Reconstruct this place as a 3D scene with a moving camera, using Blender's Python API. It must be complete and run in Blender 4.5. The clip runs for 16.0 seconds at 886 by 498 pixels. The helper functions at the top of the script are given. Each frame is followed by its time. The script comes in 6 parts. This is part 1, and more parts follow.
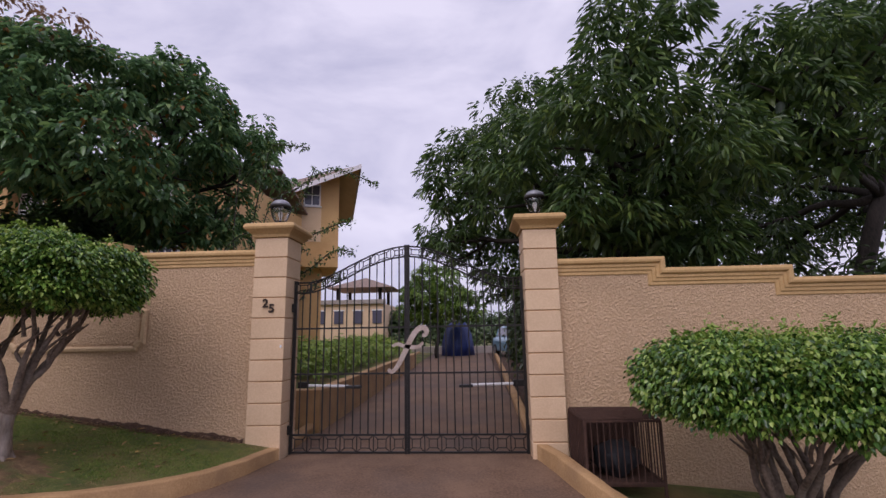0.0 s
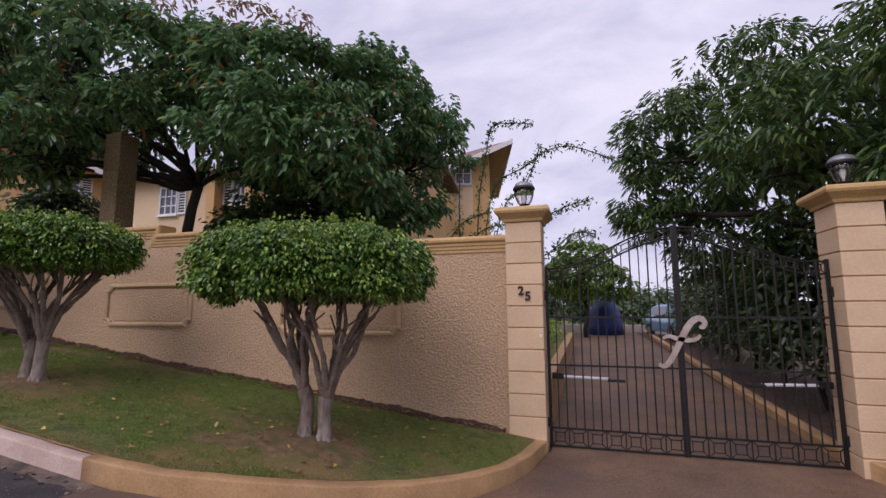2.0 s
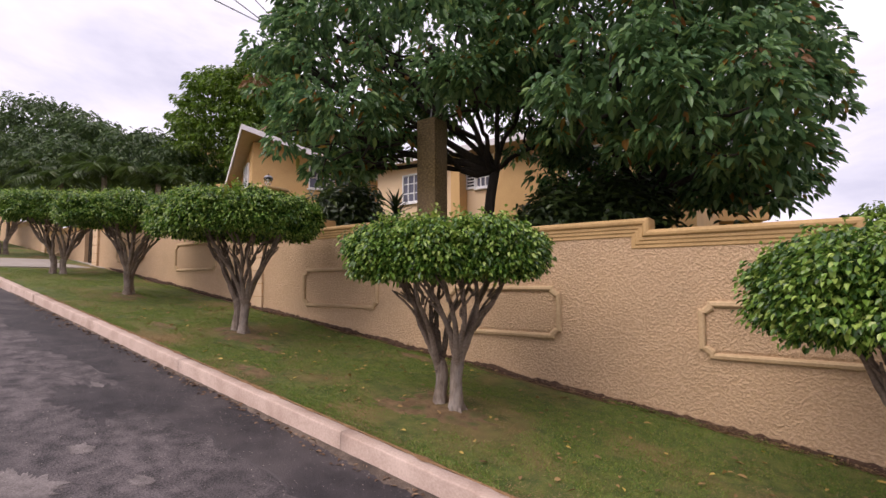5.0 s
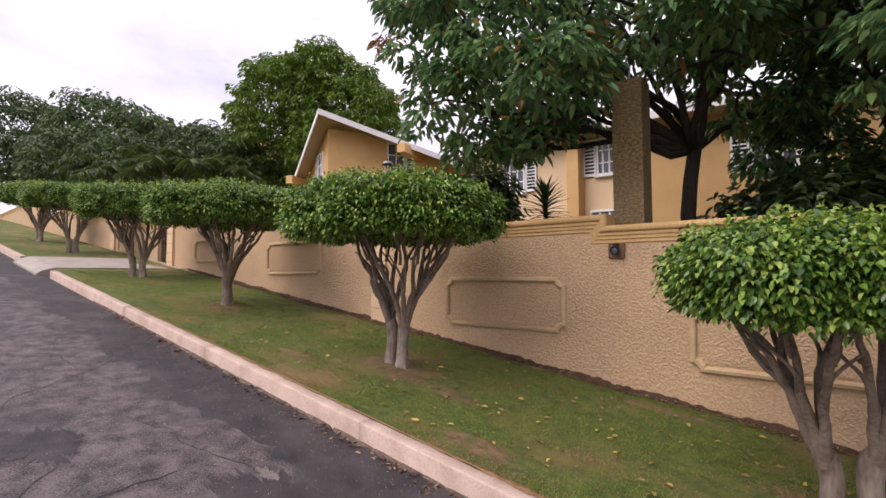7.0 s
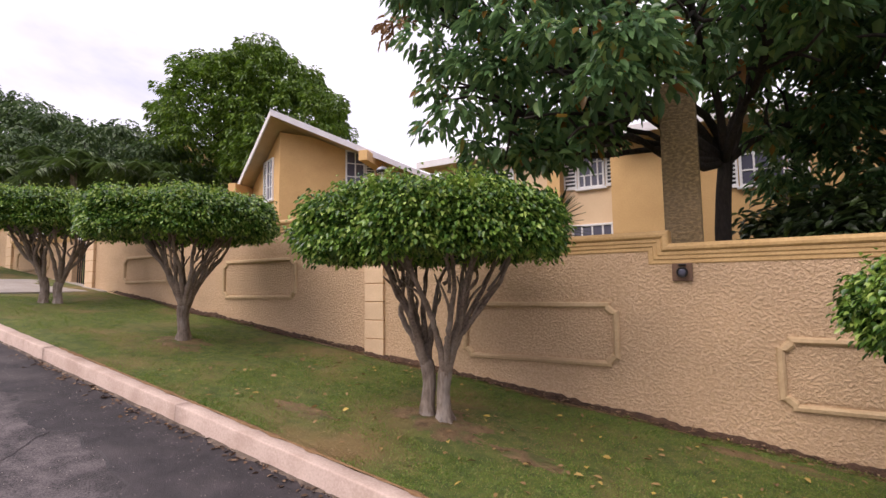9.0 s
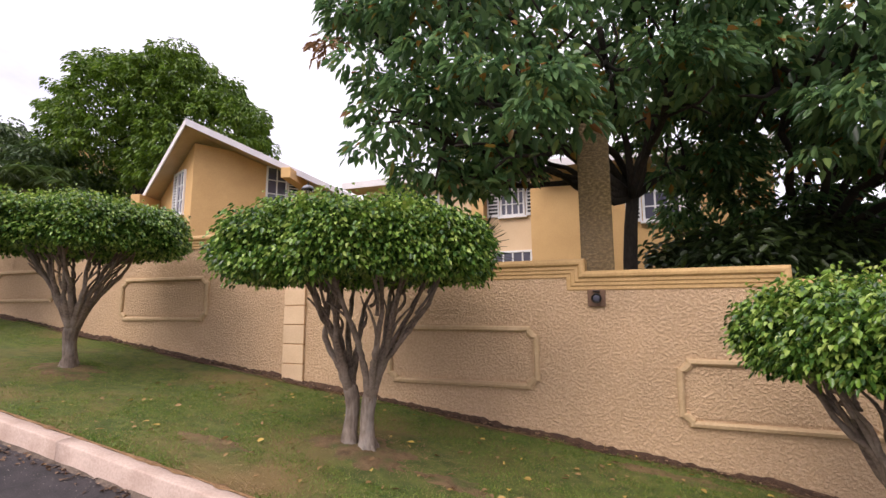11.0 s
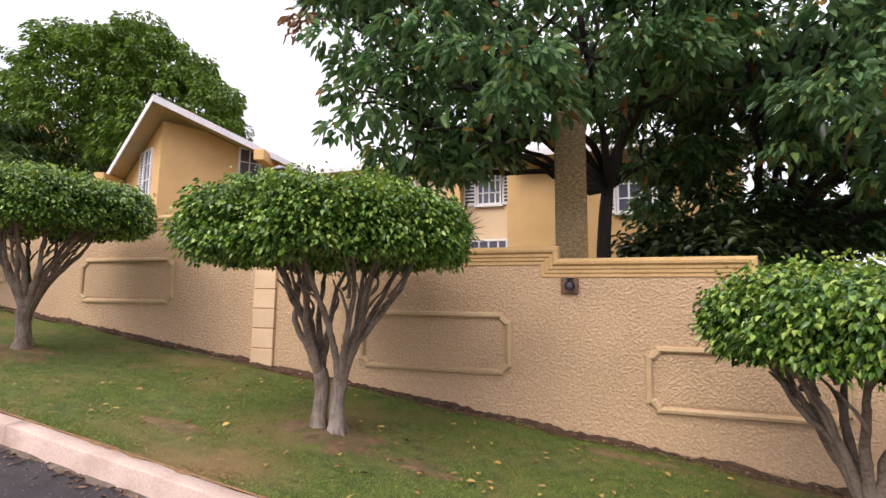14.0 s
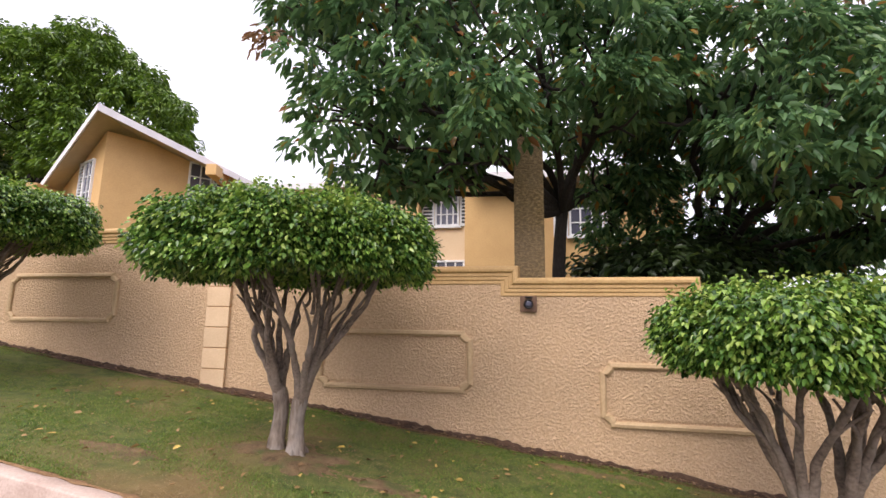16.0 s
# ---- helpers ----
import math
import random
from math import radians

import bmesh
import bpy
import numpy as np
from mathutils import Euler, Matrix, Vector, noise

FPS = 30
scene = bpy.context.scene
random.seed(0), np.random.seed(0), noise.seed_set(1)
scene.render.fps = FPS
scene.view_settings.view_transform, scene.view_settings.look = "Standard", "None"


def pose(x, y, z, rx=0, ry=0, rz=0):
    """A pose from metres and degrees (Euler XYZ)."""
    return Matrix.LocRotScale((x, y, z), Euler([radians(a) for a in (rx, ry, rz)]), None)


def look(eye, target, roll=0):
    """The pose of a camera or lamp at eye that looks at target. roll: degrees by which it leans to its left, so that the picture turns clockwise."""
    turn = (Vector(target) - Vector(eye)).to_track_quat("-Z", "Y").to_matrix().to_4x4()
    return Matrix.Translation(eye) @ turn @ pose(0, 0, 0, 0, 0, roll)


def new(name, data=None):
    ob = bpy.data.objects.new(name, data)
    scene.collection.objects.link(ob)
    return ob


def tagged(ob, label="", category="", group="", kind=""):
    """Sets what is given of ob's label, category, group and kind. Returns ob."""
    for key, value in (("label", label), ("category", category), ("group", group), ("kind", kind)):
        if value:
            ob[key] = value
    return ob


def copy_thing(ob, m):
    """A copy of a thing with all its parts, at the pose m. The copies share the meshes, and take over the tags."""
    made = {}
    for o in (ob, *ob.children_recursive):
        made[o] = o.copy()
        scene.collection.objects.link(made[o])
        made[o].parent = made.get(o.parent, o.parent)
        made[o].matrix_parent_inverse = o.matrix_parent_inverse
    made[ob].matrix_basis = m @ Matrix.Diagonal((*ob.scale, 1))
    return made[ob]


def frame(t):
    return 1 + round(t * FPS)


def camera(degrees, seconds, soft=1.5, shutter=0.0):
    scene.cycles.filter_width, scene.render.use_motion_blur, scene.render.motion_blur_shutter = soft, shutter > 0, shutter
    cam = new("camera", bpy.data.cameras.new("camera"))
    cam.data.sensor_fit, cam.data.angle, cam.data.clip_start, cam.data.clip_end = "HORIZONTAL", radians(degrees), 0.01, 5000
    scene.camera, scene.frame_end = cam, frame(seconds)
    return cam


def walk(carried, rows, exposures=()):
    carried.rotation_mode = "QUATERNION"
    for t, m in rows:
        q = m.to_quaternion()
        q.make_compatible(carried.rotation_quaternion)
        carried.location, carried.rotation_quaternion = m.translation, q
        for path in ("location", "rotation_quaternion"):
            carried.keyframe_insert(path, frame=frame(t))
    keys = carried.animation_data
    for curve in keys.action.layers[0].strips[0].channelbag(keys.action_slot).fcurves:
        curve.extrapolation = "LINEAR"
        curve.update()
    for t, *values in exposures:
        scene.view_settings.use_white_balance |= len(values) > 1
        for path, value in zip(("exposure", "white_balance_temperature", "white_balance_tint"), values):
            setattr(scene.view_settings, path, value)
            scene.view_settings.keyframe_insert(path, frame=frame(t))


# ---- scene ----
cam = camera(87.0, 16.0)
PATH = [
    (0, (0.025, -0.009, 1.635), (-0.096, 1.957, 1.985), -1.0),
    (0.5, (-0.404, 0.031, 1.687), (-0.483, 2.005, 1.998), -0.8),
    (1, (-0.855, 0.077, 1.73), (-1.032, 2.05, 2.005), -0.7),
    (1.4, (-1.209, 0.068, 1.769), (-1.519, 2.028, 2.02), -0.5),
    (1.5, (-1.297, 0.061, 1.774), (-1.665, 2.011, 2.025), -0.5),
    (2, (-1.705, 0.046, 1.824), (-2.278, 1.946, 2.07), -0.3),
    (2.5, (-2.136, 0.024, 1.894), (-2.894, 1.863, 2.101), -0.0),
    (3, (-2.672, 0.02, 1.937), (-3.573, 1.798, 2.104), -0.1),
    (3.5, (-3.202, 0.083, 1.985), (-4.175, 1.822, 2.15), -0.1),
    (4, (-3.715, 0.127, 2.054), (-4.74, 1.834, 2.239), -0.2),
    (4.5, (-4.291, 0.048, 2.127), (-5.367, 1.724, 2.3), -0.1),
    (5, (-4.983, 0.046, 2.239), (-6.128, 1.679, 2.38), -0.2),
    (5.2, (-5.267, 0.048, 2.257), (-6.453, 1.653, 2.4), -0.1),
    (7.3, (-8.018, 0.254, 2.564), (-9.271, 1.809, 2.668), -0.1),
    (7.5, (-8.27, 0.263, 2.591), (-9.501, 1.836, 2.692), -0.1),
    (8, (-8.771, 0.341, 2.638), (-9.944, 1.957, 2.737), -0.3),
    (8.5, (-9.017, 0.372, 2.64), (-10.113, 2.04, 2.772), -0.6),
    (9, (-9.064, 0.366, 2.667), (-10.072, 2.086, 2.826), -0.8),
    (9.5, (-9.082, 0.338, 2.661), (-10.009, 2.101, 2.839), -0.8),
    (12, (-9.121, 0.34, 2.658), (-9.721, 2.227, 2.942), 0.3),
    (12.5, (-9.114, 0.355, 2.651), (-9.679, 2.254, 2.921), 0.5),
    (13, (-9.122, 0.361, 2.65), (-9.66, 2.273, 2.887), 0.6),
    (13.5, (-9.117, 0.385, 2.643), (-9.697, 2.286, 2.864), 0.6),
    (14, (-9.123, 0.398, 2.616), (-9.732, 2.291, 2.829), 0.7),
    (14.5, (-9.137, 0.389, 2.595), (-9.723, 2.288, 2.821), 0.7),
    (15, (-9.153, 0.383, 2.569), (-9.677, 2.296, 2.828), 0.7),
    (15.5, (-9.192, 0.343, 2.569), (-9.662, 2.267, 2.85), 0.7),
    (16, (-9.198, 0.317, 2.569), (-9.614, 2.248, 2.878), 0.8),
]
EXPOSURES = [(0.0, -0.62, 6050, 25), (1.5, -0.58, 6050, 24), (3.0, -0.4, 6250, 24), (5.0, -0.02, 6700, 20), (9.0, 0.18, 6650, 19), (12.0, 0.42, 6650, 17), (16.0, 0.54, 6500, 16)]
walk(cam, [(t, look(eye, target, roll)) for t, eye, target, roll in PATH], EXPOSURES)
# ---- world, sun, exposure ----
SUN_UP, SUN_ROUND = radians(48), radians(200)


def sky_world():
    w = bpy.data.worlds.new("overcast_sky")
    w.use_nodes = True
    nt = w.node_tree
    nt.nodes.clear()
    out = nt.nodes.new("ShaderNodeOutputWorld")
    bg = nt.nodes.new("ShaderNodeBackground")
    sky = nt.nodes.new("ShaderNodeTexSky")
    sky.sky_type, sky.sun_disc = "NISHITA", False
    sky.sun_elevation, sky.sun_rotation = SUN_UP, SUN_ROUND
    sky.dust_density = 3.0
    co = nt.nodes.new("ShaderNodeTexCoord")
    mp = nt.nodes.new("ShaderNodeMapping")
    mp.inputs["Scale"].default_value = (1.0, 1.0, 2.6)
    mp.inputs["Location"].default_value = (0.35, 0.1, 0.2)
    n1 = nt.nodes.new("ShaderNodeTexNoise")
    n1.inputs["Scale"].default_value = 2.2
    n1.inputs["Detail"].default_value = 7.0
    n1.inputs["Roughness"].default_value = 0.55
    n1.inputs["Distortion"].default_value = 0.4
    ramp = nt.nodes.new("ShaderNodeValToRGB")
    ramp.color_ramp.elements[0].position = 0.34
    ramp.color_ramp.elements[0].color = (0.60, 0.61, 0.75, 1)
    ramp.color_ramp.elements[1].position = 0.62
    ramp.color_ramp.elements[1].color = (1.02, 1.0, 1.07, 1)
    dim = nt.nodes.new("ShaderNodeMix")
    dim.data_type, dim.blend_type = "RGBA", "MULTIPLY"
    dim.inputs[0].default_value = 1.0
    dim.inputs[7].default_value = (0.09, 0.09, 0.09, 1)
    mix = nt.nodes.new("ShaderNodeMix")
    mix.data_type = "RGBA"
    mix.inputs[0].default_value = 0.9
    link = nt.links.new
    link(co.outputs["Generated"], mp.inputs["Vector"])
    link(mp.outputs["Vector"], n1.inputs["Vector"])
    link(n1.outputs["Fac"], ramp.inputs["Fac"])
    link(sky.outputs["Color"], dim.inputs[6])
    link(dim.outputs[2], mix.inputs[6])
    link(ramp.outputs["Color"], mix.inputs[7])
    link(mix.outputs[2], bg.inputs["Color"])
    bg.inputs["Strength"].default_value = 1.28
    link(bg.outputs["Background"], out.inputs["Surface"])
    scene.world = w


sky_world()
sun = bpy.data.lights.new("sun", "SUN")
sun.energy, sun.angle, sun.color = 2.3, radians(50), (1.0, 0.95, 0.86)
sun_ob = new("sun", sun)
sun_dir = Vector((math.sin(SUN_ROUND) * math.cos(SUN_UP), math.cos(SUN_ROUND) * math.cos(SUN_UP), math.sin(SUN_UP)))
sun_ob.matrix_world = look(sun_dir * 60, (0, 0, 0))


# ---- materials ----
def surface(name, dark, light, rough=0.8, scale=6.0, fine=60.0, bump=0.2, bump_size=0.02, metal=0.0, tint=None, tint_scale=0.7,
            tint_amount=0.5, streak=(1, 1, 1), per_object=0.0, spread=0.14):
    """Paint, plaster, stone: two scales of colour variation, and a relief of the given depth."""
    m = bpy.data.materials.new(name)
    m.use_nodes = True
    nt = m.node_tree
    b = nt.nodes["Principled BSDF"]
    link = nt.links.new
    co = nt.nodes.new("ShaderNodeTexCoord")
    mp = nt.nodes.new("ShaderNodeMapping")
    mp.inputs["Scale"].default_value = streak
    link(co.outputs["Object"], mp.inputs["Vector"])
    n1 = nt.nodes.new("ShaderNodeTexNoise")
    n1.inputs["Scale"].default_value, n1.inputs["Detail"].default_value = scale, 6
    n2 = nt.nodes.new("ShaderNodeTexNoise")
    n2.inputs["Scale"].default_value, n2.inputs["Detail"].default_value = fine, 3
    for n in (n1, n2):
        link(mp.outputs["Vector"], n.inputs["Vector"])
    add = nt.nodes.new("ShaderNodeMath")
    add.operation = "ADD"
    half = nt.nodes.new("ShaderNodeMath")
    half.operation, half.inputs[1].default_value = "MULTIPLY", 0.5
    link(n1.outputs["Fac"], add.inputs[0])
    link(n2.outputs["Fac"], add.inputs[1])
    link(add.outputs[0], half.inputs[0])
    ramp = nt.nodes.new("ShaderNodeValToRGB")
    ramp.color_ramp.elements[0].position, ramp.color_ramp.elements[1].position = 0.5 - spread, 0.5 + spread
    ramp.color_ramp.elements[0].color, ramp.color_ramp.elements[1].color = (*dark, 1), (*light, 1)
    link(half.outputs[0], ramp.inputs["Fac"])
    colour = ramp.outputs["Color"]
    if tint:
        n3 = nt.nodes.new("ShaderNodeTexNoise")
        n3.inputs["Scale"].default_value, n3.inputs["Detail"].default_value = tint_scale, 5
        link(co.outputs["Object"], n3.inputs["Vector"])
        r3 = nt.nodes.new("ShaderNodeValToRGB")
        r3.color_ramp.elements[0].position, r3.color_ramp.elements[1].position = 0.48, 0.68
        r3.color_ramp.elements[1].color = (tint_amount, tint_amount, tint_amount, 1)
        link(n3.outputs["Fac"], r3.inputs["Fac"])
        mx = nt.nodes.new("ShaderNodeMix")
        mx.data_type = "RGBA"
        mx.inputs[7].default_value = (*tint, 1)
        link(r3.outputs["Color"], mx.inputs[0])
        link(colour, mx.inputs[6])
        colour = mx.outputs[2]
    if per_object:
        info = nt.nodes.new("ShaderNodeObjectInfo")
        rng = nt.nodes.new("ShaderNodeMapRange")
        rng.inputs["To Min"].default_value, rng.inputs["To Max"].default_value = 1 - per_object, 1 + per_object
        link(info.outputs["Random"], rng.inputs["Value"])
        hs = nt.nodes.new("ShaderNodeHueSaturation")
        link(rng.outputs["Result"], hs.inputs["Value"])
        link(colour, hs.inputs["Color"])
        colour = hs.outputs["Color"]
    link(colour, b.inputs["Base Color"])
    b.inputs["Roughness"].default_value, b.inputs["Metallic"].default_value = rough, metal
    if bump:
        bp = nt.nodes.new("ShaderNodeBump")
        bp.inputs["Strength"].default_value, bp.inputs["Distance"].default_value = bump, bump_size
        link(half.outputs[0], bp.inputs["Height"])
        link(bp.outputs["Normal"], b.inputs["Normal"])
    return m


def roughcast(name, dark, light, grain=22.0, depth=0.024, strength=0.75, stain=(0.3, 0.22, 0.14), stain_amount=0.35, streak=(0.8, 1, 1.25)):
    """Trowelled roughcast render: worm-like ridges, a finer grit and faint damp stains."""
    m = bpy.data.materials.new(name)
    m.use_nodes = True
    nt = m.node_tree
    b = nt.nodes["Principled BSDF"]
    link = nt.links.new
    co = nt.nodes.new("ShaderNodeTexCoord")
    mp = nt.nodes.new("ShaderNodeMapping")
    mp.inputs["Scale"].default_value = streak
    link(co.outputs["Object"], mp.inputs["Vector"])
    a = nt.nodes.new("ShaderNodeTexNoise")
    a.inputs["Scale"].default_value, a.inputs["Detail"].default_value = grain, 4.5
    a.inputs["Distortion"].default_value = 0.25
    c = nt.nodes.new("ShaderNodeTexNoise")
    c.inputs["Scale"].default_value, c.inputs["Detail"].default_value = grain * 4, 2
    d = nt.nodes.new("ShaderNodeTexNoise")
    d.inputs["Scale"].default_value, d.inputs["Detail"].default_value = 0.9, 6
    for n in (a, c):
        link(mp.outputs["Vector"], n.inputs["Vector"])
    link(co.outputs["Object"], d.inputs["Vector"])
    crest = nt.nodes.new("ShaderNodeMapRange")
    crest.interpolation_type = "SMOOTHSTEP"
    crest.inputs["From Min"].default_value, crest.inputs["From Max"].default_value = 0.37, 0.72
    crest.inputs["To Max"].default_value = 0.6
    link(a.outputs["Fac"], crest.inputs["Value"])
    s = nt.nodes.new("ShaderNodeMath")
    s.operation, s.inputs[1].default_value = "MULTIPLY_ADD", 0.3
    link(c.outputs["Fac"], s.inputs[0])
    link(crest.outputs["Result"], s.inputs[2])
    ramp = nt.nodes.new("ShaderNodeValToRGB")
    ramp.color_ramp.elements[0].position, ramp.color_ramp.elements[1].position = 0.12, 0.75
    ramp.color_ramp.elements[0].color, ramp.color_ramp.elements[1].color = (*dark, 1), (*light, 1)
    link(s.outputs[0], ramp.inputs["Fac"])
    r2 = nt.nodes.new("ShaderNodeValToRGB")
    r2.color_ramp.elements[0].position, r2.color_ramp.elements[1].position = 0.46, 0.75
    r2.color_ramp.elements[1].color = (stain_amount, stain_amount, stain_amount, 1)
    link(d.outputs["Fac"], r2.inputs["Fac"])
    mx = nt.nodes.new("ShaderNodeMix")
    mx.data_type = "RGBA"
    mx.inputs[7].default_value = (*stain, 1)
    link(r2.outputs["Color"], mx.inputs[0])
    link(ramp.outputs["Color"], mx.inputs[6])
    link(mx.outputs[2], b.inputs["Base Color"])
    b.inputs["Roughness"].default_value = 0.85
    bp = nt.nodes.new("ShaderNodeBump")
    bp.inputs["Strength"].default_value, bp.inputs["Distance"].default_value = strength, depth
    link(s.outputs[0], bp.inputs["Height"])
    link(bp.outputs["Normal"], b.inputs["Normal"])
    return m


def foliage(name, colours, rough=0.42, through_light=0.25):
    """Leaves: each one has its own green, glossy on top, and lets some light through."""
    m = bpy.data.materials.new(name)
    m.use_nodes = True
    nt = m.node_tree
    b = nt.nodes["Principled BSDF"]
    out = nt.nodes["Material Output"]
    link = nt.links.new
    geo = nt.nodes.new("ShaderNodeNewGeometry")
    ramp = nt.nodes.new("ShaderNodeValToRGB")
    els = ramp.color_ramp.elements
    while len(els) < len(colours):
        els.new(0.5)
    for i, (p, c) in enumerate(colours):
        els[i].position, els[i].color = p, (*c, 1)
    link(geo.outputs["Random Per Island"], ramp.inputs["Fac"])
    link(ramp.outputs["Color"], b.inputs["Base Color"])
    b.inputs["Roughness"].default_value = rough
    b.inputs["Specular IOR Level"].default_value = 0.7
    tr = nt.nodes.new("ShaderNodeBsdfTranslucent")
    link(ramp.outputs["Color"], tr.inputs["Color"])
    mx = nt.nodes.new("ShaderNodeMixShader")
    mx.inputs[0].default_value = through_light
    link(b.outputs["BSDF"], mx.inputs[1])
    link(tr.outputs["BSDF"], mx.inputs[2])
    link(mx.outputs["Shader"], out.inputs["Surface"])
    return m


def plain(name, colour, rough=0.5, metal=0.0, **more):
    return surface(name, tuple(c * 0.85 for c in colour), colour, rough, 5, 50, 0.08, 0.004, metal, **more)


def glass_material(name, colour=(0.9, 0.93, 0.95), rough=0.05, solid=False):
    m = bpy.data.materials.new(name)
    m.use_nodes = True
    b = m.node_tree.nodes["Principled BSDF"]
    b.inputs["Base Color"].default_value = (*colour, 1)
    b.inputs["Roughness"].default_value = rough
    b.inputs["Transmission Weight"].default_value = 0.0 if solid else 1.0
    b.inputs["IOR"].default_value = 1.45
    return m


M_WALL = roughcast("roughcast_peach", (0.54, 0.36, 0.212), (0.645, 0.45, 0.282), grain=38.0, depth=0.018, strength=0.95, streak=(1, 1, 1.05))
M_PIER = roughcast("roughcast_brown", (0.12, 0.08, 0.03), (0.33, 0.225, 0.10), grain=30, depth=0.02, stain_amount=0.6)
M_COPING = surface("painted_coping_ochre", (0.47, 0.29, 0.115), (0.60, 0.385, 0.17), 0.7, 3, 40, 0.25, 0.006, tint=(0.30, 0.19, 0.09), tint_amount=0.4)
M_PANEL = surface("painted_panel_moulding", (0.45, 0.31, 0.17), (0.58, 0.415, 0.245), 0.75, 3, 40, 0.3, 0.008, tint=(0.30, 0.19, 0.10), tint_amount=0.4)
M_BLOCK = surface("painted_smooth_block", (0.60, 0.415, 0.255), (0.71, 0.515, 0.33), 0.7, 3, 70, 0.15, 0.004, per_object=0.05)
M_JOINT = surface("recessed_joint", (0.42, 0.24, 0.11), (0.52, 0.31, 0.16), 0.9, 8, 60)
M_HOUSE = surface("house_paint_ochre", (0.55, 0.335, 0.14), (0.65, 0.41, 0.18), 0.8, 2, 40, 0.15, 0.005)
M_HOUSE_PALE = surface("house_paint_peach", (0.66, 0.48, 0.30), (0.74, 0.55, 0.36), 0.8, 2, 40, 0.15, 0.005)
M_WHITE = plain("white_paint", (0.80, 0.79, 0.80), 0.5)
M_FASCIA = plain("fascia_paint", (0.74, 0.70, 0.72), 0.6)
M_SOFFIT = plain("soffit_paint", (0.50, 0.37, 0.24), 0.8)
M_ROOF = surface("roof_shingle", (0.16, 0.11, 0.09), (0.30, 0.22, 0.18), 0.9, 8, 50, 0.5, 0.02)
M_GAP_SHADE = plain("louvre_gap_shade", (0.015, 0.015, 0.02), 0.3)
M_PANE = glass_material("window_pane", (0.10, 0.10, 0.14), 0.08, True)
M_IRON = surface("wrought_iron_black", (0.010, 0.009, 0.009), (0.030, 0.026, 0.024), 0.5, 20, 120, 0.3, 0.003, 0.4)
M_RUST = surface("rusty_cage_iron", (0.045, 0.022, 0.016), (0.10, 0.05, 0.035), 0.85, 20, 120, 0.3, 0.003, 0.2)
M_BRONZE = plain("dark_bronze", (0.07, 0.05, 0.04), 0.4, 0.7)
M_STEEL = plain("bare_steel", (0.55, 0.55, 0.56), 0.3, 0.8)
M_ORNAMENT = surface("weathered_gilt", (0.36, 0.27, 0.22), (0.55, 0.47, 0.42), 0.5, 9, 60, 0.2, 0.004, 0.3)
M_BARK = surface("pale_bark", (0.10, 0.072, 0.054), (0.29, 0.23, 0.185), 0.9, 5, 45, 0.8, 0.02, tint=(0.42, 0.38, 0.35), tint_scale=3.5, tint_amount=0.6, streak=(1, 1, 0.25))
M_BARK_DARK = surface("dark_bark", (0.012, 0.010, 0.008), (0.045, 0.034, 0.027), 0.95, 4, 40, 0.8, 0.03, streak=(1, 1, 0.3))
M_KERB = surface("kerb_pale_paint", (0.45, 0.33, 0.275), (0.60, 0.46, 0.39), 0.85, 3, 60, 0.35, 0.010, tint=(0.24, 0.14, 0.09), tint_scale=3.4, tint_amount=0.35)
M_KERB_OCHRE = surface("kerb_ochre_paint", (0.33, 0.19, 0.08), (0.47, 0.29, 0.135), 0.8, 4, 60, 0.4, 0.01, tint=(0.22, 0.13, 0.07), tint_scale=2.3, tint_amount=0.5)
M_SPOT_PLATE = surface("brown_metal_plate", (0.11, 0.055, 0.03), (0.17, 0.09, 0.05), 0.6, 12, 80)
M_CONCRETE = surface("drive_concrete", (0.10, 0.054, 0.030), (0.20, 0.120, 0.074), 0.8, 2.2, 45, 0.35, 0.01, tint=(0.085, 0.06, 0.05), tint_scale=0.8, tint_amount=0.7)
M_PALE_CONCRETE = surface("pale_concrete", (0.28, 0.24, 0.21), (0.40, 0.35, 0.31), 0.8, 3, 45, 0.3, 0.01)
M_SOIL = surface("bare_soil", (0.04, 0.021, 0.013), (0.115, 0.062, 0.036), 0.95, 9, 70, 0.9, 0.04)
# Browner, darker bark for branches: shade under the crown is put into the colour.
M_BARK_SHADED = surface("shaded_brown_bark", (0.085, 0.060, 0.043), (0.26, 0.195, 0.15), 0.9, 6, 45, 0.8, 0.015, tint=(0.30, 0.26, 0.22), tint_scale=4, tint_amount=0.4)
SHRUB_GREENS = [(0.0, (0.022, 0.06, 0.014)), (0.35, (0.07, 0.16, 0.028)), (0.75, (0.205, 0.35, 0.054)), (1.0, (0.40, 0.51, 0.12))]
M_SHRUB = foliage("shrub_leaves", SHRUB_GREENS, 0.26, 0.28)
M_YOUNG = foliage("young_shrub_leaves", [(0.0, (0.14, 0.25, 0.03)), (0.6, (0.26, 0.38, 0.055)), (1.0, (0.40, 0.46, 0.10))], 0.4, 0.3)
M_BROAD = foliage("broad_dark_leaves", [(0.0, (0.052, 0.115, 0.05)), (0.4, (0.105, 0.205, 0.082)), (0.85, (0.185, 0.315, 0.118)), (0.965, (0.25, 0.36, 0.11)), (0.98, (0.26, 0.16, 0.03)), (1.0, (0.28, 0.11, 0.035))], 0.26, 0.4)
M_MANGO = foliage("mango_leaves", [(0.0, (0.036, 0.072, 0.024)), (0.5, (0.068, 0.128, 0.036)), (0.88, (0.135, 0.215, 0.05)), (1.0, (0.22, 0.30, 0.07))], 0.33, 0.36)
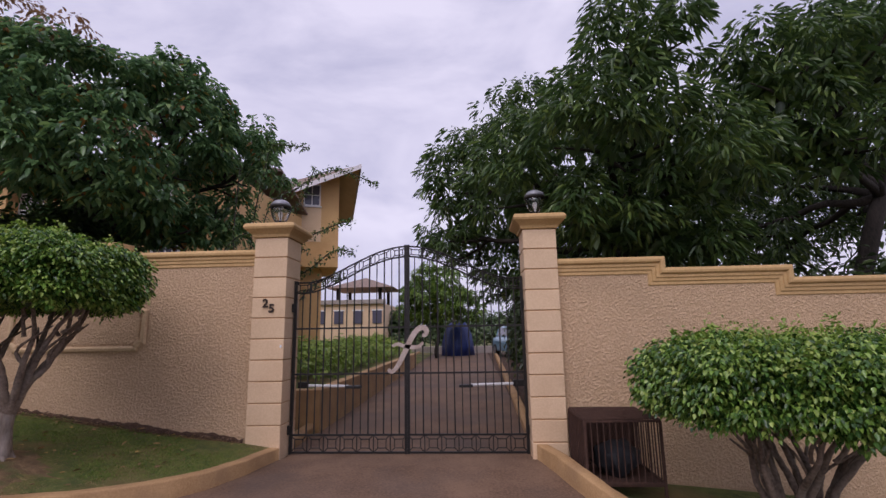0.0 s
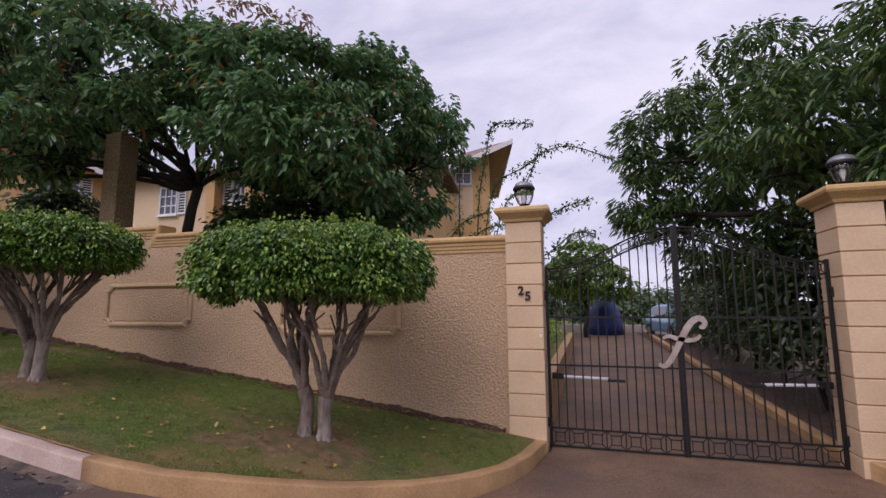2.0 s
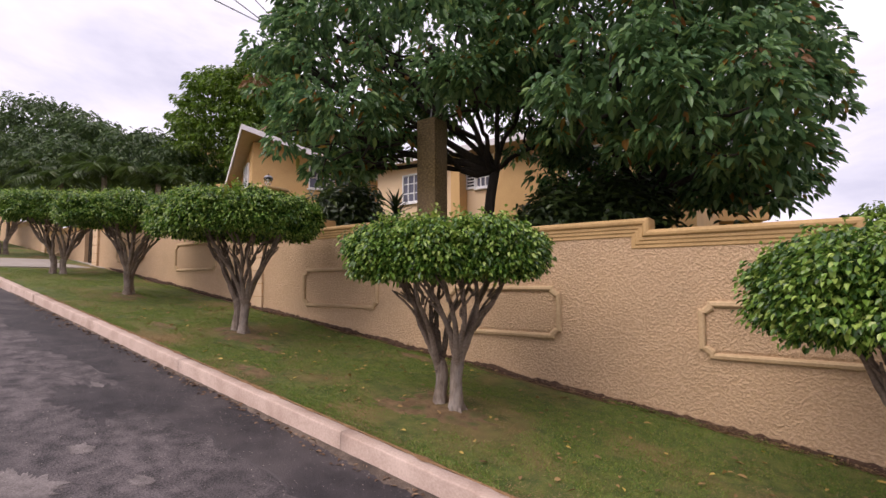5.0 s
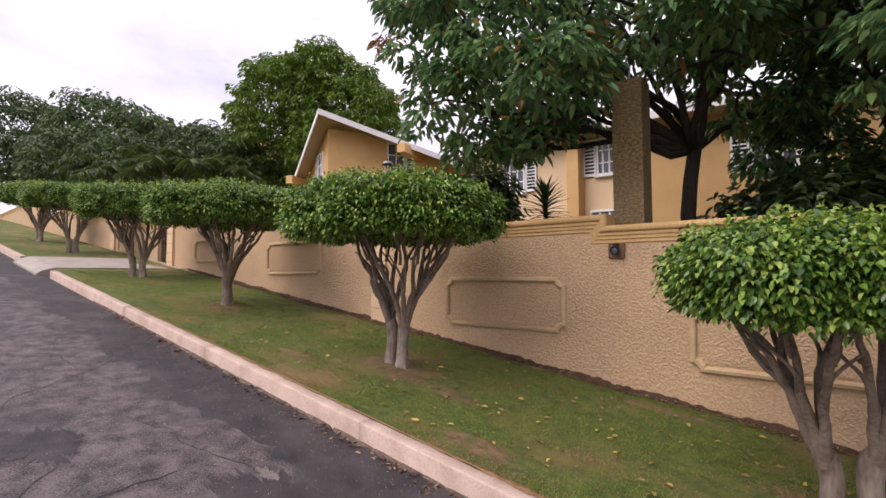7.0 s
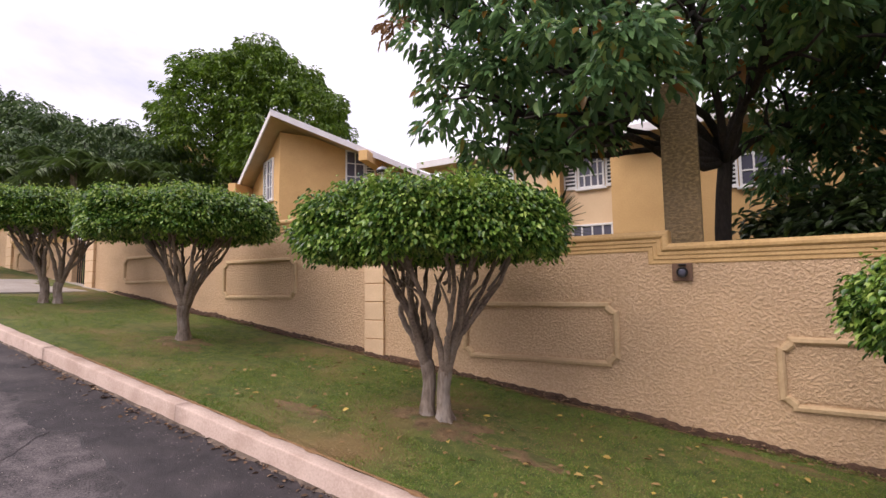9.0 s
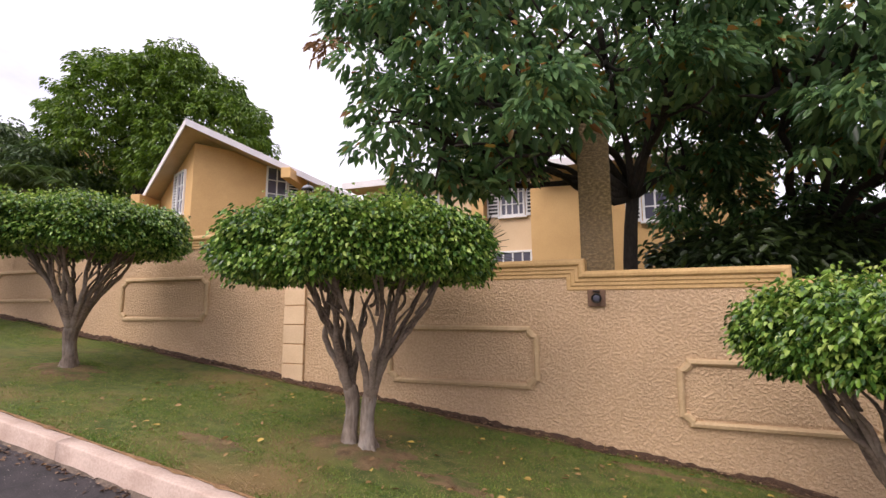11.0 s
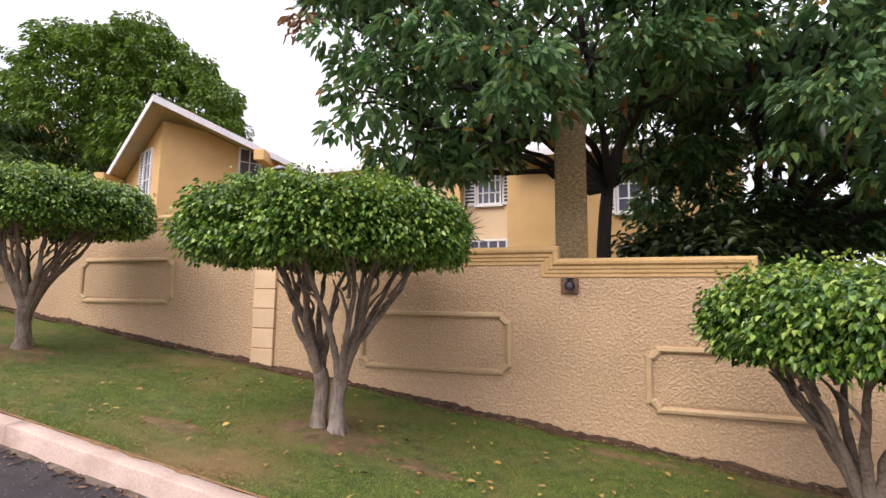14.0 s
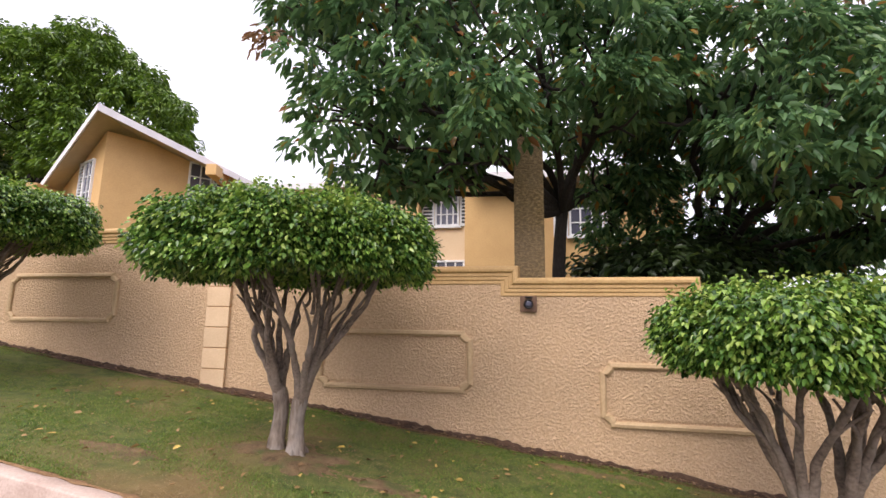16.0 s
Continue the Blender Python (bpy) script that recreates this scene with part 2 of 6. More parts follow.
M_BUSH = foliage("dark_bush_leaves", [(0.0, (0.028, 0.046, 0.018)), (0.5, (0.043, 0.072, 0.023)), (0.88, (0.072, 0.115, 0.03)), (1.0, (0.15, 0.21, 0.05))], 0.35, 0.35)
M_FLUSH = foliage("red_new_leaves", [(0.0, (0.20, 0.10, 0.045)), (1.0, (0.36, 0.20, 0.10))], 0.45, 0.3)
M_FAR = foliage("distant_leaves", [(0.0, (0.05, 0.09, 0.035)), (0.6, (0.08, 0.135, 0.045)), (1.0, (0.125, 0.185, 0.055))], 0.5, 0.2)
# Yellow-green leaves, brightened evenly to carry the look of sun on the dome.
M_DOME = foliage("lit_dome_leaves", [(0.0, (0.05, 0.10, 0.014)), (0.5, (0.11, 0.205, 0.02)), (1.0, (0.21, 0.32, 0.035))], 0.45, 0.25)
M_PALM = foliage("palm_leaflets", [(0.0, (0.04, 0.08, 0.016)), (1.0, (0.11, 0.17, 0.04))], 0.4, 0.25)
M_BLADE = foliage("grass_blades", [(0.0, (0.085, 0.16, 0.02)), (0.5, (0.15, 0.25, 0.032)), (0.82, (0.24, 0.31, 0.05)), (1.0, (0.40, 0.31, 0.12))], 0.6, 0.35)
M_STRAW = foliage("dry_grass_blades", [(0.0, (0.20, 0.115, 0.05)), (0.6, (0.34, 0.225, 0.10)), (1.0, (0.42, 0.31, 0.16))], 0.7, 0.3)
M_BROWN_LEAF = foliage("rotted_brown_leaves", [(0.0, (0.05, 0.027, 0.016)), (0.6, (0.15, 0.08, 0.04)), (1.0, (0.34, 0.22, 0.13))], 0.8, 0.05)
M_DRY_LEAF = foliage("fallen_leaves", [(0.0, (0.18, 0.10, 0.045)), (0.65, (0.36, 0.22, 0.08)), (1.0, (0.60, 0.42, 0.08))], 0.7, 0.1)


def ground_material():
    """Turf: mown green, worn to dry straw and soil in patches."""
    m = surface("mown_turf", (0.055, 0.085, 0.016), (0.155, 0.175, 0.036), 0.95, 9, 160, 0.9, 0.03, tint=(0.26, 0.165, 0.07), tint_scale=1.1, tint_amount=0.8, spread=0.1)
    return m


M_TURF = ground_material()


def asphalt_material():
    m = surface("worn_asphalt", (0.030, 0.025, 0.027), (0.150, 0.124, 0.126), 0.8, 7.0, 85, 1.0, 0.015, tint=(0.026, 0.022, 0.024), tint_scale=1.1, tint_amount=0.75, spread=0.10)
    return m


M_ASPHALT = asphalt_material()


# ---- building helpers ----
def link_mesh(name, bm, material, parent=None, label="", smooth=False):
    me = bpy.data.meshes.new(name)
    bm.normal_update()
    bm.to_mesh(me)
    bm.free()
    if material:
        me.materials.append(material)
    if smooth:
        for p in me.polygons:
            p.use_smooth = True
    ob = new(name, me)
    if parent is not None:
        ob.parent = parent
    if label:
        tagged(ob, label)
    return ob


def part(name, bm, material, parent, label="", smooth=False):
    return link_mesh(name, bm, material, parent, label, smooth)


def box(bm, x0, x1, y0, y1, z0, z1, bevel=0.0, m=None):
    vs = [bm.verts.new((x, y, z)) for z in (z0, z1) for y in (y0, y1) for x in (x0, x1)]
    fs = [bm.faces.new([vs[i] for i in f]) for f in ((0, 2, 3, 1), (4, 5, 7, 6), (0, 1, 5, 4), (2, 6, 7, 3), (0, 4, 6, 2), (1, 3, 7, 5))]
    if bevel:
        edges = list({e for f in fs for e in f.edges})
        got = bmesh.ops.bevel(bm, geom=edges, offset=bevel, segments=2, affect="EDGES", profile=0.5)
        vs = list({v for f in got["faces"] for v in f.verts} | {v for v in vs if v.is_valid})
    if m is not None:
        for v in vs:
            if v.is_valid:
                v.co = m @ v.co
    return bm


def boxed(x0, x1, y0, y1, z0, z1, bevel=0.0, m=None):
    return box(bmesh.new(), x0, x1, y0, y1, z0, z1, bevel, m)


def tube(bm, pts, radii, sides=8, cap=True):
    """A round rod along points, with a radius at each."""
    pts = [Vector(p) for p in pts]
    rings = []
    side = None
    for i, p in enumerate(pts):
        d = (pts[min(i + 1, len(pts) - 1)] - pts[max(i - 1, 0)]).normalized()
        if side is None:
            side = d.orthogonal().normalized()
        side = (side - d * side.dot(d)).normalized()
        up = d.cross(side)
        r = radii[i] if isinstance(radii, (list, tuple)) else radii
        rings.append([bm.verts.new(p + (side * math.cos(a) + up * math.sin(a)) * r) for a in [2 * math.pi * k / sides for k in range(sides)]])
    for a, b in zip(rings, rings[1:]):
        for k in range(sides):
            bm.faces.new((a[k], a[(k + 1) % sides], b[(k + 1) % sides], b[k]))
    if cap:
        bm.faces.new(rings[0][::-1])
        bm.faces.new(rings[-1])
    return bm


def lathe(bm, profile, centre, sides=16):
    """A turned shape: (radius, height) pairs round an upright axis."""
    cx, cy, cz = centre
    rings = [[bm.verts.new((cx + r * math.cos(2 * math.pi * k / sides), cy + r * math.sin(2 * math.pi * k / sides), cz + h)) for k in range(sides)] for r, h in profile]
    for a, b in zip(rings, rings[1:]):
        for k in range(sides):
            bm.faces.new((a[k], a[(k + 1) % sides], b[(k + 1) % sides], b[k]))
    bm.faces.new(rings[0][::-1])
    bm.faces.new(rings[-1])
    return bm


def grid(bm, xs, ys, height):
    rows = [[bm.verts.new((x, y, height(x, y))) for x in xs] for y in ys]
    for a, b in zip(rows, rows[1:]):
        for k in range(len(xs) - 1):
            bm.faces.new((a[k], a[k + 1], b[k + 1], b[k]))
    return bm


def span(a, b, n):
    return [a + (b - a) * i / n for i in range(n + 1)]


def thing(name, label, category, group="", place=(0, 0, 0)):
    ob = new(name)
    ob.location = place
    return tagged(ob, label, category, group)


def fast_mesh(name, verts, quads, material, parent=None, label=""):
    """Many small quads from arrays."""
    me = bpy.data.meshes.new(name)
    me.vertices.add(len(verts))
    me.vertices.foreach_set("co", np.asarray(verts, np.float32).ravel())
    k = quads.shape[1]
    me.loops.add(quads.size)
    me.polygons.add(len(quads))
    me.loops.foreach_set("vertex_index", quads.astype(np.int32).ravel())
    me.polygons.foreach_set("loop_start", np.arange(0, quads.size, k, dtype=np.int32))
    me.update(calc_edges=True)
    me.validate()
    me.materials.append(material)
    ob = new(name, me)
    if parent is not None:
        ob.parent = parent
    if label:
        tagged(ob, label)
    return ob


def unit(a):
    return a / np.maximum(np.linalg.norm(a, axis=1, keepdims=True), 1e-9)


def leaves(name, material, parent, base, aim, length, width, rng, droop=0.3, label="", face=None):
    """Folded leaves of six corners, one at each base, pointing along aim."""
    n = len(base)
    d = unit(aim)
    w = unit(np.cross(d, rng.normal(size=(n, 3)) * 0.35 + (np.array([0, 0, 1.0]) if face is None else face)))
    f = np.cross(w, d)
    ll = (length * rng.uniform(0.7, 1.25, n))[:, None]
    ww = (width * rng.uniform(0.75, 1.2, n))[:, None]
    sag = np.array([0, 0, -1.0]) * ll * droop
    up = f * ww * 0.22
    pts = np.stack([base, base + d * ll * 0.3 + w * ww * 0.48 + up + sag * 0.08, base + d * ll * 0.68 + w * ww * 0.4 + up + sag * 0.4, base + d * ll + sag,
                    base + d * ll * 0.68 - w * ww * 0.4 + up + sag * 0.4, base + d * ll * 0.3 - w * ww * 0.48 + up + sag * 0.08], axis=1)
    i = np.arange(n)[:, None] * 6
    quads = np.concatenate([i + np.array([0, 3, 2, 1]), i + np.array([0, 5, 4, 3])], axis=0)
    return fast_mesh(name, pts.reshape(-1, 3), quads, material, parent, label)


def on_lobes(lobes, count, rng, shell=0.25, low=-0.6):
    """Points in the outer shell of a heap of ellipsoids, kept clear of the others' insides, with their outward ways."""
    lobes = np.array(lobes, float)
    size = (lobes[:, 3] * lobes[:, 4] + lobes[:, 3] * lobes[:, 5] + lobes[:, 4] * lobes[:, 5])
    pick = rng.choice(len(lobes), count * 2, p=size / size.sum())
    d = unit(rng.normal(size=(count * 2, 3)))
    c, r = lobes[pick, :3], lobes[pick, 3:6]
    lump = 1 + 0.13 * np.sin(d[:, 0] * 7 + pick * 1.7) * np.sin(d[:, 1] * 6 + pick) + 0.1 * np.sin(d[:, 2] * 9 + d[:, 0] * 5 + pick * 2.3)
    s = (1 - shell * rng.uniform(0, 1, count * 2) ** 1.6) * lump
    p = c + d * r * s[:, None]
    ok = d[:, 2] > low
    for k in range(len(lobes)):
        inside = (((p - lobes[k, :3]) / lobes[k, 3:6]) ** 2).sum(1) < 0.5
        ok &= ~(inside & (pick != k))
    p, d = p[ok][:count], d[ok][:count]
    return p, unit(d)


def sprays(p, d, per, rng, reach=0.08, droop=0.35):
    """Several leaf bases, ways and faces at each twig end: a whorl that hangs round its twig like an umbrella."""
    n = len(p)
    axis = unit(d * 0.55 + np.array([0, 0, 0.75]) + rng.normal(size=(n, 3)) * 0.25)
    axis = np.repeat(axis, per, axis=0)
    base = np.repeat(p, per, axis=0) + rng.normal(size=(n * per, 3)) * reach
    side = unit(np.cross(axis, rng.normal(size=(n * per, 3))))
    aim = side + axis * rng.uniform(-0.35, 0.45, (n * per, 1))
    aim[:, 2] -= droop
    face = axis + side * 0.35
    return base, aim, face


def limb(bm, a, b, r0, r1, rng, bend=0.12, steps=6, sides=8):
    a, b = np.array(a, float), np.array(b, float)
    ln = np.linalg.norm(b - a)
    off = rng.normal(size=3) * bend * ln
    off2 = rng.normal(size=3) * bend * ln * 0.5
    pts = []
    for i in range(steps + 1):
        t = i / steps
        pts.append(a + (b - a) * t + off * math.sin(math.pi * t) * 0.5 + off2 * math.sin(2 * math.pi * t) * 0.5)
    tube(bm, pts, [r0 + (r1 - r0) * i / steps for i in range(steps + 1)], sides)
    return pts


def umbrellas(centres, reach, ways, per, rng, lean=0.45):
    """Leaf bases, ways and faces of drooping leaf clumps: each clump is a small dome whose leaves hang down its sides like shingles."""
    n = len(centres)
    k = np.repeat(np.arange(n), per)
    az = rng.uniform(0, 2 * math.pi, n * per)
    up = rng.uniform(0.0, 1.0, n * per) ** 0.8
    ring = np.sqrt(np.clip(1 - up ** 2, 0, 1))
    out = np.stack([np.cos(az), np.sin(az), np.zeros(n * per)], 1)
    tilt = ways[k] * lean
    base = centres[k] + reach[k][:, None] * (out * (0.25 + 0.6 * ring)[:, None] + np.array([0, 0, 0.75]) * up[:, None] + tilt * up[:, None] * 0.5) + rng.normal(size=(n * per, 3)) * 0.025
    aim = out * (0.75 + 0.3 * up)[:, None] + tilt * 0.5 + rng.normal(size=(n * per, 3)) * 0.26
    aim[:, 2] -= 0.15 + 0.5 * ring
    face = out * (0.3 + 0.7 * ring)[:, None] + np.array([0, 0, 0.75]) + rng.normal(size=(n * per, 3)) * 0.22
    return base, aim, face


def clump_spots(lobes, per_area, rng, low=-0.55):
    """Clump centres spread over a heap of ellipsoids, none deep inside another, with their outward ways."""
    lobes = np.array(lobes, float)
    spots, ways = [], []
    for i, lb in enumerate(lobes):
        r = lb[3:6]
        count = int(per_area * 4 * math.pi * float(np.mean(r)) ** 2)
        d = unit(rng.normal(size=(count, 3)))
        d = d[d[:, 2] > low]
        lump = 0.86 + 0.12 * np.sin(d[:, 0] * 6 + i * 1.7) * np.sin(d[:, 1] * 5 + i) + rng.uniform(-0.12, 0.10, len(d))
        p = lb[:3] + d * r * lump[:, None]
        keep = np.ones(len(p), bool)
        for j, o in enumerate(lobes):
            if j != i:
                keep &= (((p - o[:3]) / o[3:6]) ** 2).sum(1) > 0.55
        spots.append(p[keep])
        ways.append(d[keep])
    return np.concatenate(spots), np.concatenate(ways)


# ---- the lie of the land ----
KERB_Y, WALL_Y, WALL_BACK = 2.65, 5.40, 5.60


def road_z(x):
    if x > 6:
        return -0.02 - 0.1255 * 6 - 0.06 * (x - 6)
    if x < -45:
        return -0.02 + 0.1255 * 45 + 0.05 * (-45 - x)
    return -0.02 - 0.1255 * x


def verge_z(x):
    return road_z(x) + 0.105 if x < -1.6 else 0.20 - 0.0855 * x


def far_ground_z(x, y):
    return road_z(max(-90.0, min(x, 40.0))) - 0.25


def kerb_left_points():
    """The kerb's foot line: up the road, then round into the gate."""
    pts = [(x, KERB_Y) for x in span(-15.6, -5.2, 13)]
    bend = [(-4.6, 2.72), (-4.0, 2.95), (-3.45, 3.20), (-3.0, 3.52), (-2.65, 3.9), (-2.40, 4.3), (-2.25, 4.75), (-2.17, 5.2), (-2.15, 5.32)]
    return pts + bend


KERB_RIGHT = [(0.66, 5.32), (0.74, 5.0), (0.86, 4.6), (1.02, 4.2), (1.25, 3.85), (1.6, 3.45), (2.1, 3.0), (2.7, 2.72), (3.5, 2.65), (6.0, 2.65), (12.0, 2.65)]


def apron_z(x, y):
    t = max(0.0, min(1.0, (y - 2.2) / 3.0))
    t = t * t * (3 - 2 * t)
    return road_z(x) * (1 - t) + 0.28 * t + 0.004


bm = bmesh.new()
grid(bm, [-400, -150, -90, -60, -45, -30, -20, -10, 0, 10, 25, 40, 90, 400], [-400, -150, -60, -20, -5, 2, 8, 20, 60, 150, 400], far_ground_z)
tagged(link_mesh("ground", bm, M_TURF), "sloping rough ground reaching the horizon", "ground", kind="structure")

bm = bmesh.new()
grid(bm, span(-60, 25, 85), [-5.2, -4, -2.5, -1, 0, 1, 1.8, 2.3, 2.62], lambda x, y: road_z(x) - 0.012 * abs(y + 1.3))
tagged(link_mesh("road", bm, M_ASPHALT, smooth=True), "worn grey asphalt road with dark patches, climbing a hill", "road", kind="structure")


def sweep(path, profile, heights, closed=False):
    """Profile (out, up) pairs swept along a plan polyline, standing on the given height at each point."""
    b = bmesh.new()
    n = len(path)
    rings = []
    for i, (x, y) in enumerate(path):
        a = Vector(path[(i - 1) % n] if closed or i else path[0])
        c = Vector(path[(i + 1) % n] if closed or i < n - 1 else path[-1])
        d = (c - a).normalized()
        nx, ny = -d.y, d.x
        rings.append([b.verts.new((x + nx * o, y + ny * o, heights[i] + h)) for o, h in profile])
    for a, c in zip(rings, rings[1:]):
        for k in range(len(profile) - 1):
            b.faces.new((a[k], c[k], c[k + 1], a[k + 1]))
    for r, flip in ((rings[0], False), (rings[-1], True)):
        b.faces.new(r if flip else r[::-1])
    return b


KERB_PROFILE = [(0.0, -0.12), (0.005, 0.094), (0.009, 0.103), (0.018, 0.107), (0.115, 0.108), (0.128, 0.10), (0.13, -0.1)]


def kerb_run(name, label, pts, material, height, parent, lift=0.0):
    step = []
    for (x0, y0), (x1, y1) in zip(pts, pts[1:]):
        n = max(1, int(math.hypot(x1 - x0, y1 - y0) / 0.12))
        step += [(x0 + (x1 - x0) * i / n, y0 + (y1 - y0) * i / n) for i in range(n)]
    step.append(pts[-1])
    prof = [(o + 0.0, h + (lift if h > 0 else 0)) for o, h in KERB_PROFILE]
    b = sweep(step, prof, [height(x, y) for x, y in step])
    for v in b.verts:
        q = Vector((v.co.x * 5, v.co.y * 5, v.co.z * 5))
        v.co += noise.noise_vector(q) * 0.005 + noise.noise_vector(q * 4.3) * 0.0035
    ob = part(name, b, material, parent, label, True)
    return ob


def left_kerb_height(x, y):
    t = max(0.0, min(1.0, (y - 2.7) / 2.2))
    return road_z(x) * (1 - t) + (verge_z(x) - 0.075) * t


kerb = tagged(new("kerb"), "worn pinkish painted concrete kerb, ochre where it curves to the gate", "kerb", kind="structure")
straight, curve = [p for p in kerb_left_points() if p[0] <= -5.0], [p for p in kerb_left_points() if p[0] >= -5.3]
for i in range(4):
    a, b2 = -15.6 + 2.6 * i, -15.6 + 2.6 * i + 2.598
    kerb_run("kerb_stone", "", [(a, KERB_Y), (b2, KERB_Y)], M_KERB, left_kerb_height, kerb)
kerb_run("curved_kerb", "ochre painted curved kerb", [(-5.2, 2.65)] + curve[1:], M_KERB_OCHRE, left_kerb_height, kerb, 0.02)
kerb_run("curved_kerb", "ochre painted curved kerb", KERB_RIGHT[:8], M_KERB_OCHRE, lambda x, y: min(apron_z(x, y), 0.27) + 0.02, kerb, 0.04)
kerb_run("kerb_stone", "", [(2.7, 2.72), (3.5, 2.65), (12, 2.65)], M_KERB, lambda x, y: verge_z(x) - 0.1, kerb)
for i in range(9):
    a = -47 + 3.0 * i
    if not -22.6 < a + 1.4 < -18.6:
        kerb_run("kerb_stone", "", [(a, KERB_Y), (a + 2.99, KERB_Y)], M_KERB, lambda x, y: road_z(x), kerb)
kerb_run("kerb_stone", "", [(-20.0, KERB_Y), (-15.61, KERB_Y)], M_KERB, lambda x, y: road_z(x), kerb)


def edge_y(x):
    """How far towards the road the lower verge reaches."""
    pts = kerb_left_points()
    for (x0, y0), (x1, y1) in zip(pts, pts[1:]):
        if x0 <= x <= x1:
            return y0 + (y1 - y0) * (x - x0) / (x1 - x0)
    return KERB_Y


def verge_height(x, y):
    bump = 0.04 * max(0.0, min(1.0, (y - 4.4) / 0.9)) + 0.025 * noise.noise(Vector((x * 0.8, y * 0.8, 0))) + 0.012 * noise.noise(Vector((x * 3, y * 3, 4)))
    for tx in (-4.11, -7.65, -11.26, -15.1):
        bump += 0.06 * math.exp(-((x - tx) ** 2 + (y - 3.93) ** 2) / 0.18)
    return verge_z(x) + bump


def verge_sheet(name, xs, inner, outer, label):
    b = bmesh.new()
    rows = []
    for x in xs:
        y0, y1 = inner(x), outer(x)
        rows.append([b.verts.new((x, y, (verge_height(x, y) if 0 < k < 12 else verge_z(x) - 0.012))) for k, y in enumerate(span(y0, y1, 12))])
    for a, c in zip(rows, rows[1:]):
        for k in range(12):
            b.faces.new((a[k], c[k], c[k + 1], a[k + 1]))
    tagged(link_mesh(name, b, M_TURF, smooth=True), label, "lawn", kind="structure")


verge_sheet("grass_verge", span(-24.0, -2.27, 140), lambda x: edge_y(x) + 0.12, lambda x: 5.42, "mown green verge with worn brown patches along the wall")
verge_sheet("grass_verge", span(-48, -24.0, 30), lambda x: KERB_Y + 0.12, lambda x: 5.42, "mown green verge farther up the hill")


def right_edge(x):
    best = KERB_Y
    for (x0, y0), (x1, y1) in zip(KERB_RIGHT, KERB_RIGHT[1:]):
        if x0 <= x <= x1:
            best = y0 + (y1 - y0) * (x - x0) / (x1 - x0)
    return best + 0.12


verge_sheet("soil_verge", span(0.86, 12, 40), right_edge, lambda x: 5.42, "sloping verge below the right-hand wall")

# drive apron in front of the gate, and the drive behind it
bm = bmesh.new()
rows = []
for y in span(2.0, 5.66, 24):
    lx = -2.1
    for (x0, y0), (x1, y1) in zip(kerb_left_points(), kerb_left_points()[1:]):
        if y0 <= y <= y1 and y1 > y0:
            lx = x0 + (x1 - x0) * (y - y0) / (y1 - y0)
    if y < 2.66:
        lx = -5.0
    rx = 0.7
    for (x0, y0), (x1, y1) in zip(KERB_RIGHT, KERB_RIGHT[1:]):
        if y1 <= y <= y0 and y0 > y1:
            rx = x0 + (x1 - x0) * (y - y0) / (y1 - y0)
    if y < 2.7:
        rx = 3.2
    rows.append([bm.verts.new((lx - 0.02 + (rx - lx + 0.06) * u / 16, y, apron_z(lx + (rx - lx) * u / 16, y))) for u in range(17)])
for a, c in zip(rows, rows[1:]):
    for k in range(16):
        bm.faces.new((a[k], a[k + 1], c[k + 1], c[k]))
tagged(link_mesh("drive_apron", bm, M_CONCRETE, smooth=True), "stained brown concrete apron before the gate", "driveway", kind="structure")


def yard_z(x, y):
    return 0.27 + 0.010 * (y - 5.6)


bm = bmesh.new()
rows = []
for y in span(5.66, 30, 30):
    s = (y - 5.66) / 24.3
    l, r = -2.25 - 0.9 * s, 0.72 + 0.5 * s
    rows.append([bm.verts.new((l + (r - l) * u / 8, y, yard_z(0, y))) for u in range(9)])
for a, c in zip(rows, rows[1:]):
    for k in range(8):
        bm.faces.new((a[k], a[k + 1], c[k + 1], c[k]))
tagged(link_mesh("driveway", bm, M_CONCRETE, smooth=True), "long brown concrete driveway behind the gate", "driveway", kind="structure")
drive_kerb = tagged(new("drive_kerb"), "low ochre kerbs along the driveway", "kerb", kind="structure")
for l, r in ((-2.25, -3.15), (0.72, 1.22)):
    b = sweep([(l, 5.66), (l + (r - l) * 0.5, 18), (r, 30)], [(-0.07, -0.1), (-0.07, 0.1), (-0.04, 0.13), (0.04, 0.13), (0.07, 0.1), (0.07, -0.1)], [yard_z(0, 5.66), yard_z(0, 18), yard_z(0, 30)])
    part("drive_kerb_side", b, M_KERB_OCHRE, drive_kerb)
bm = grid(bmesh.new(), span(-60, -2.2, 30), span(5.58, 34, 12), lambda x, y: min(yard_z(x, y) + 0.03 + max(0.0, -x - 3) * 0.118, 6.4))
tagged(link_mesh("garden_lawn", bm, M_TURF), "green garden lawn behind the wall", "lawn", kind="structure")
bm = grid(bmesh.new(), span(0.72, 30, 12), span(5.58, 34, 12), lambda x, y: yard_z(x, y) + 0.02 - 0.06 * (x - 0.72))
tagged(link_mesh("garden_bed", bm, M_SOIL), "bare garden soil under the trees", "soil", kind="structure")

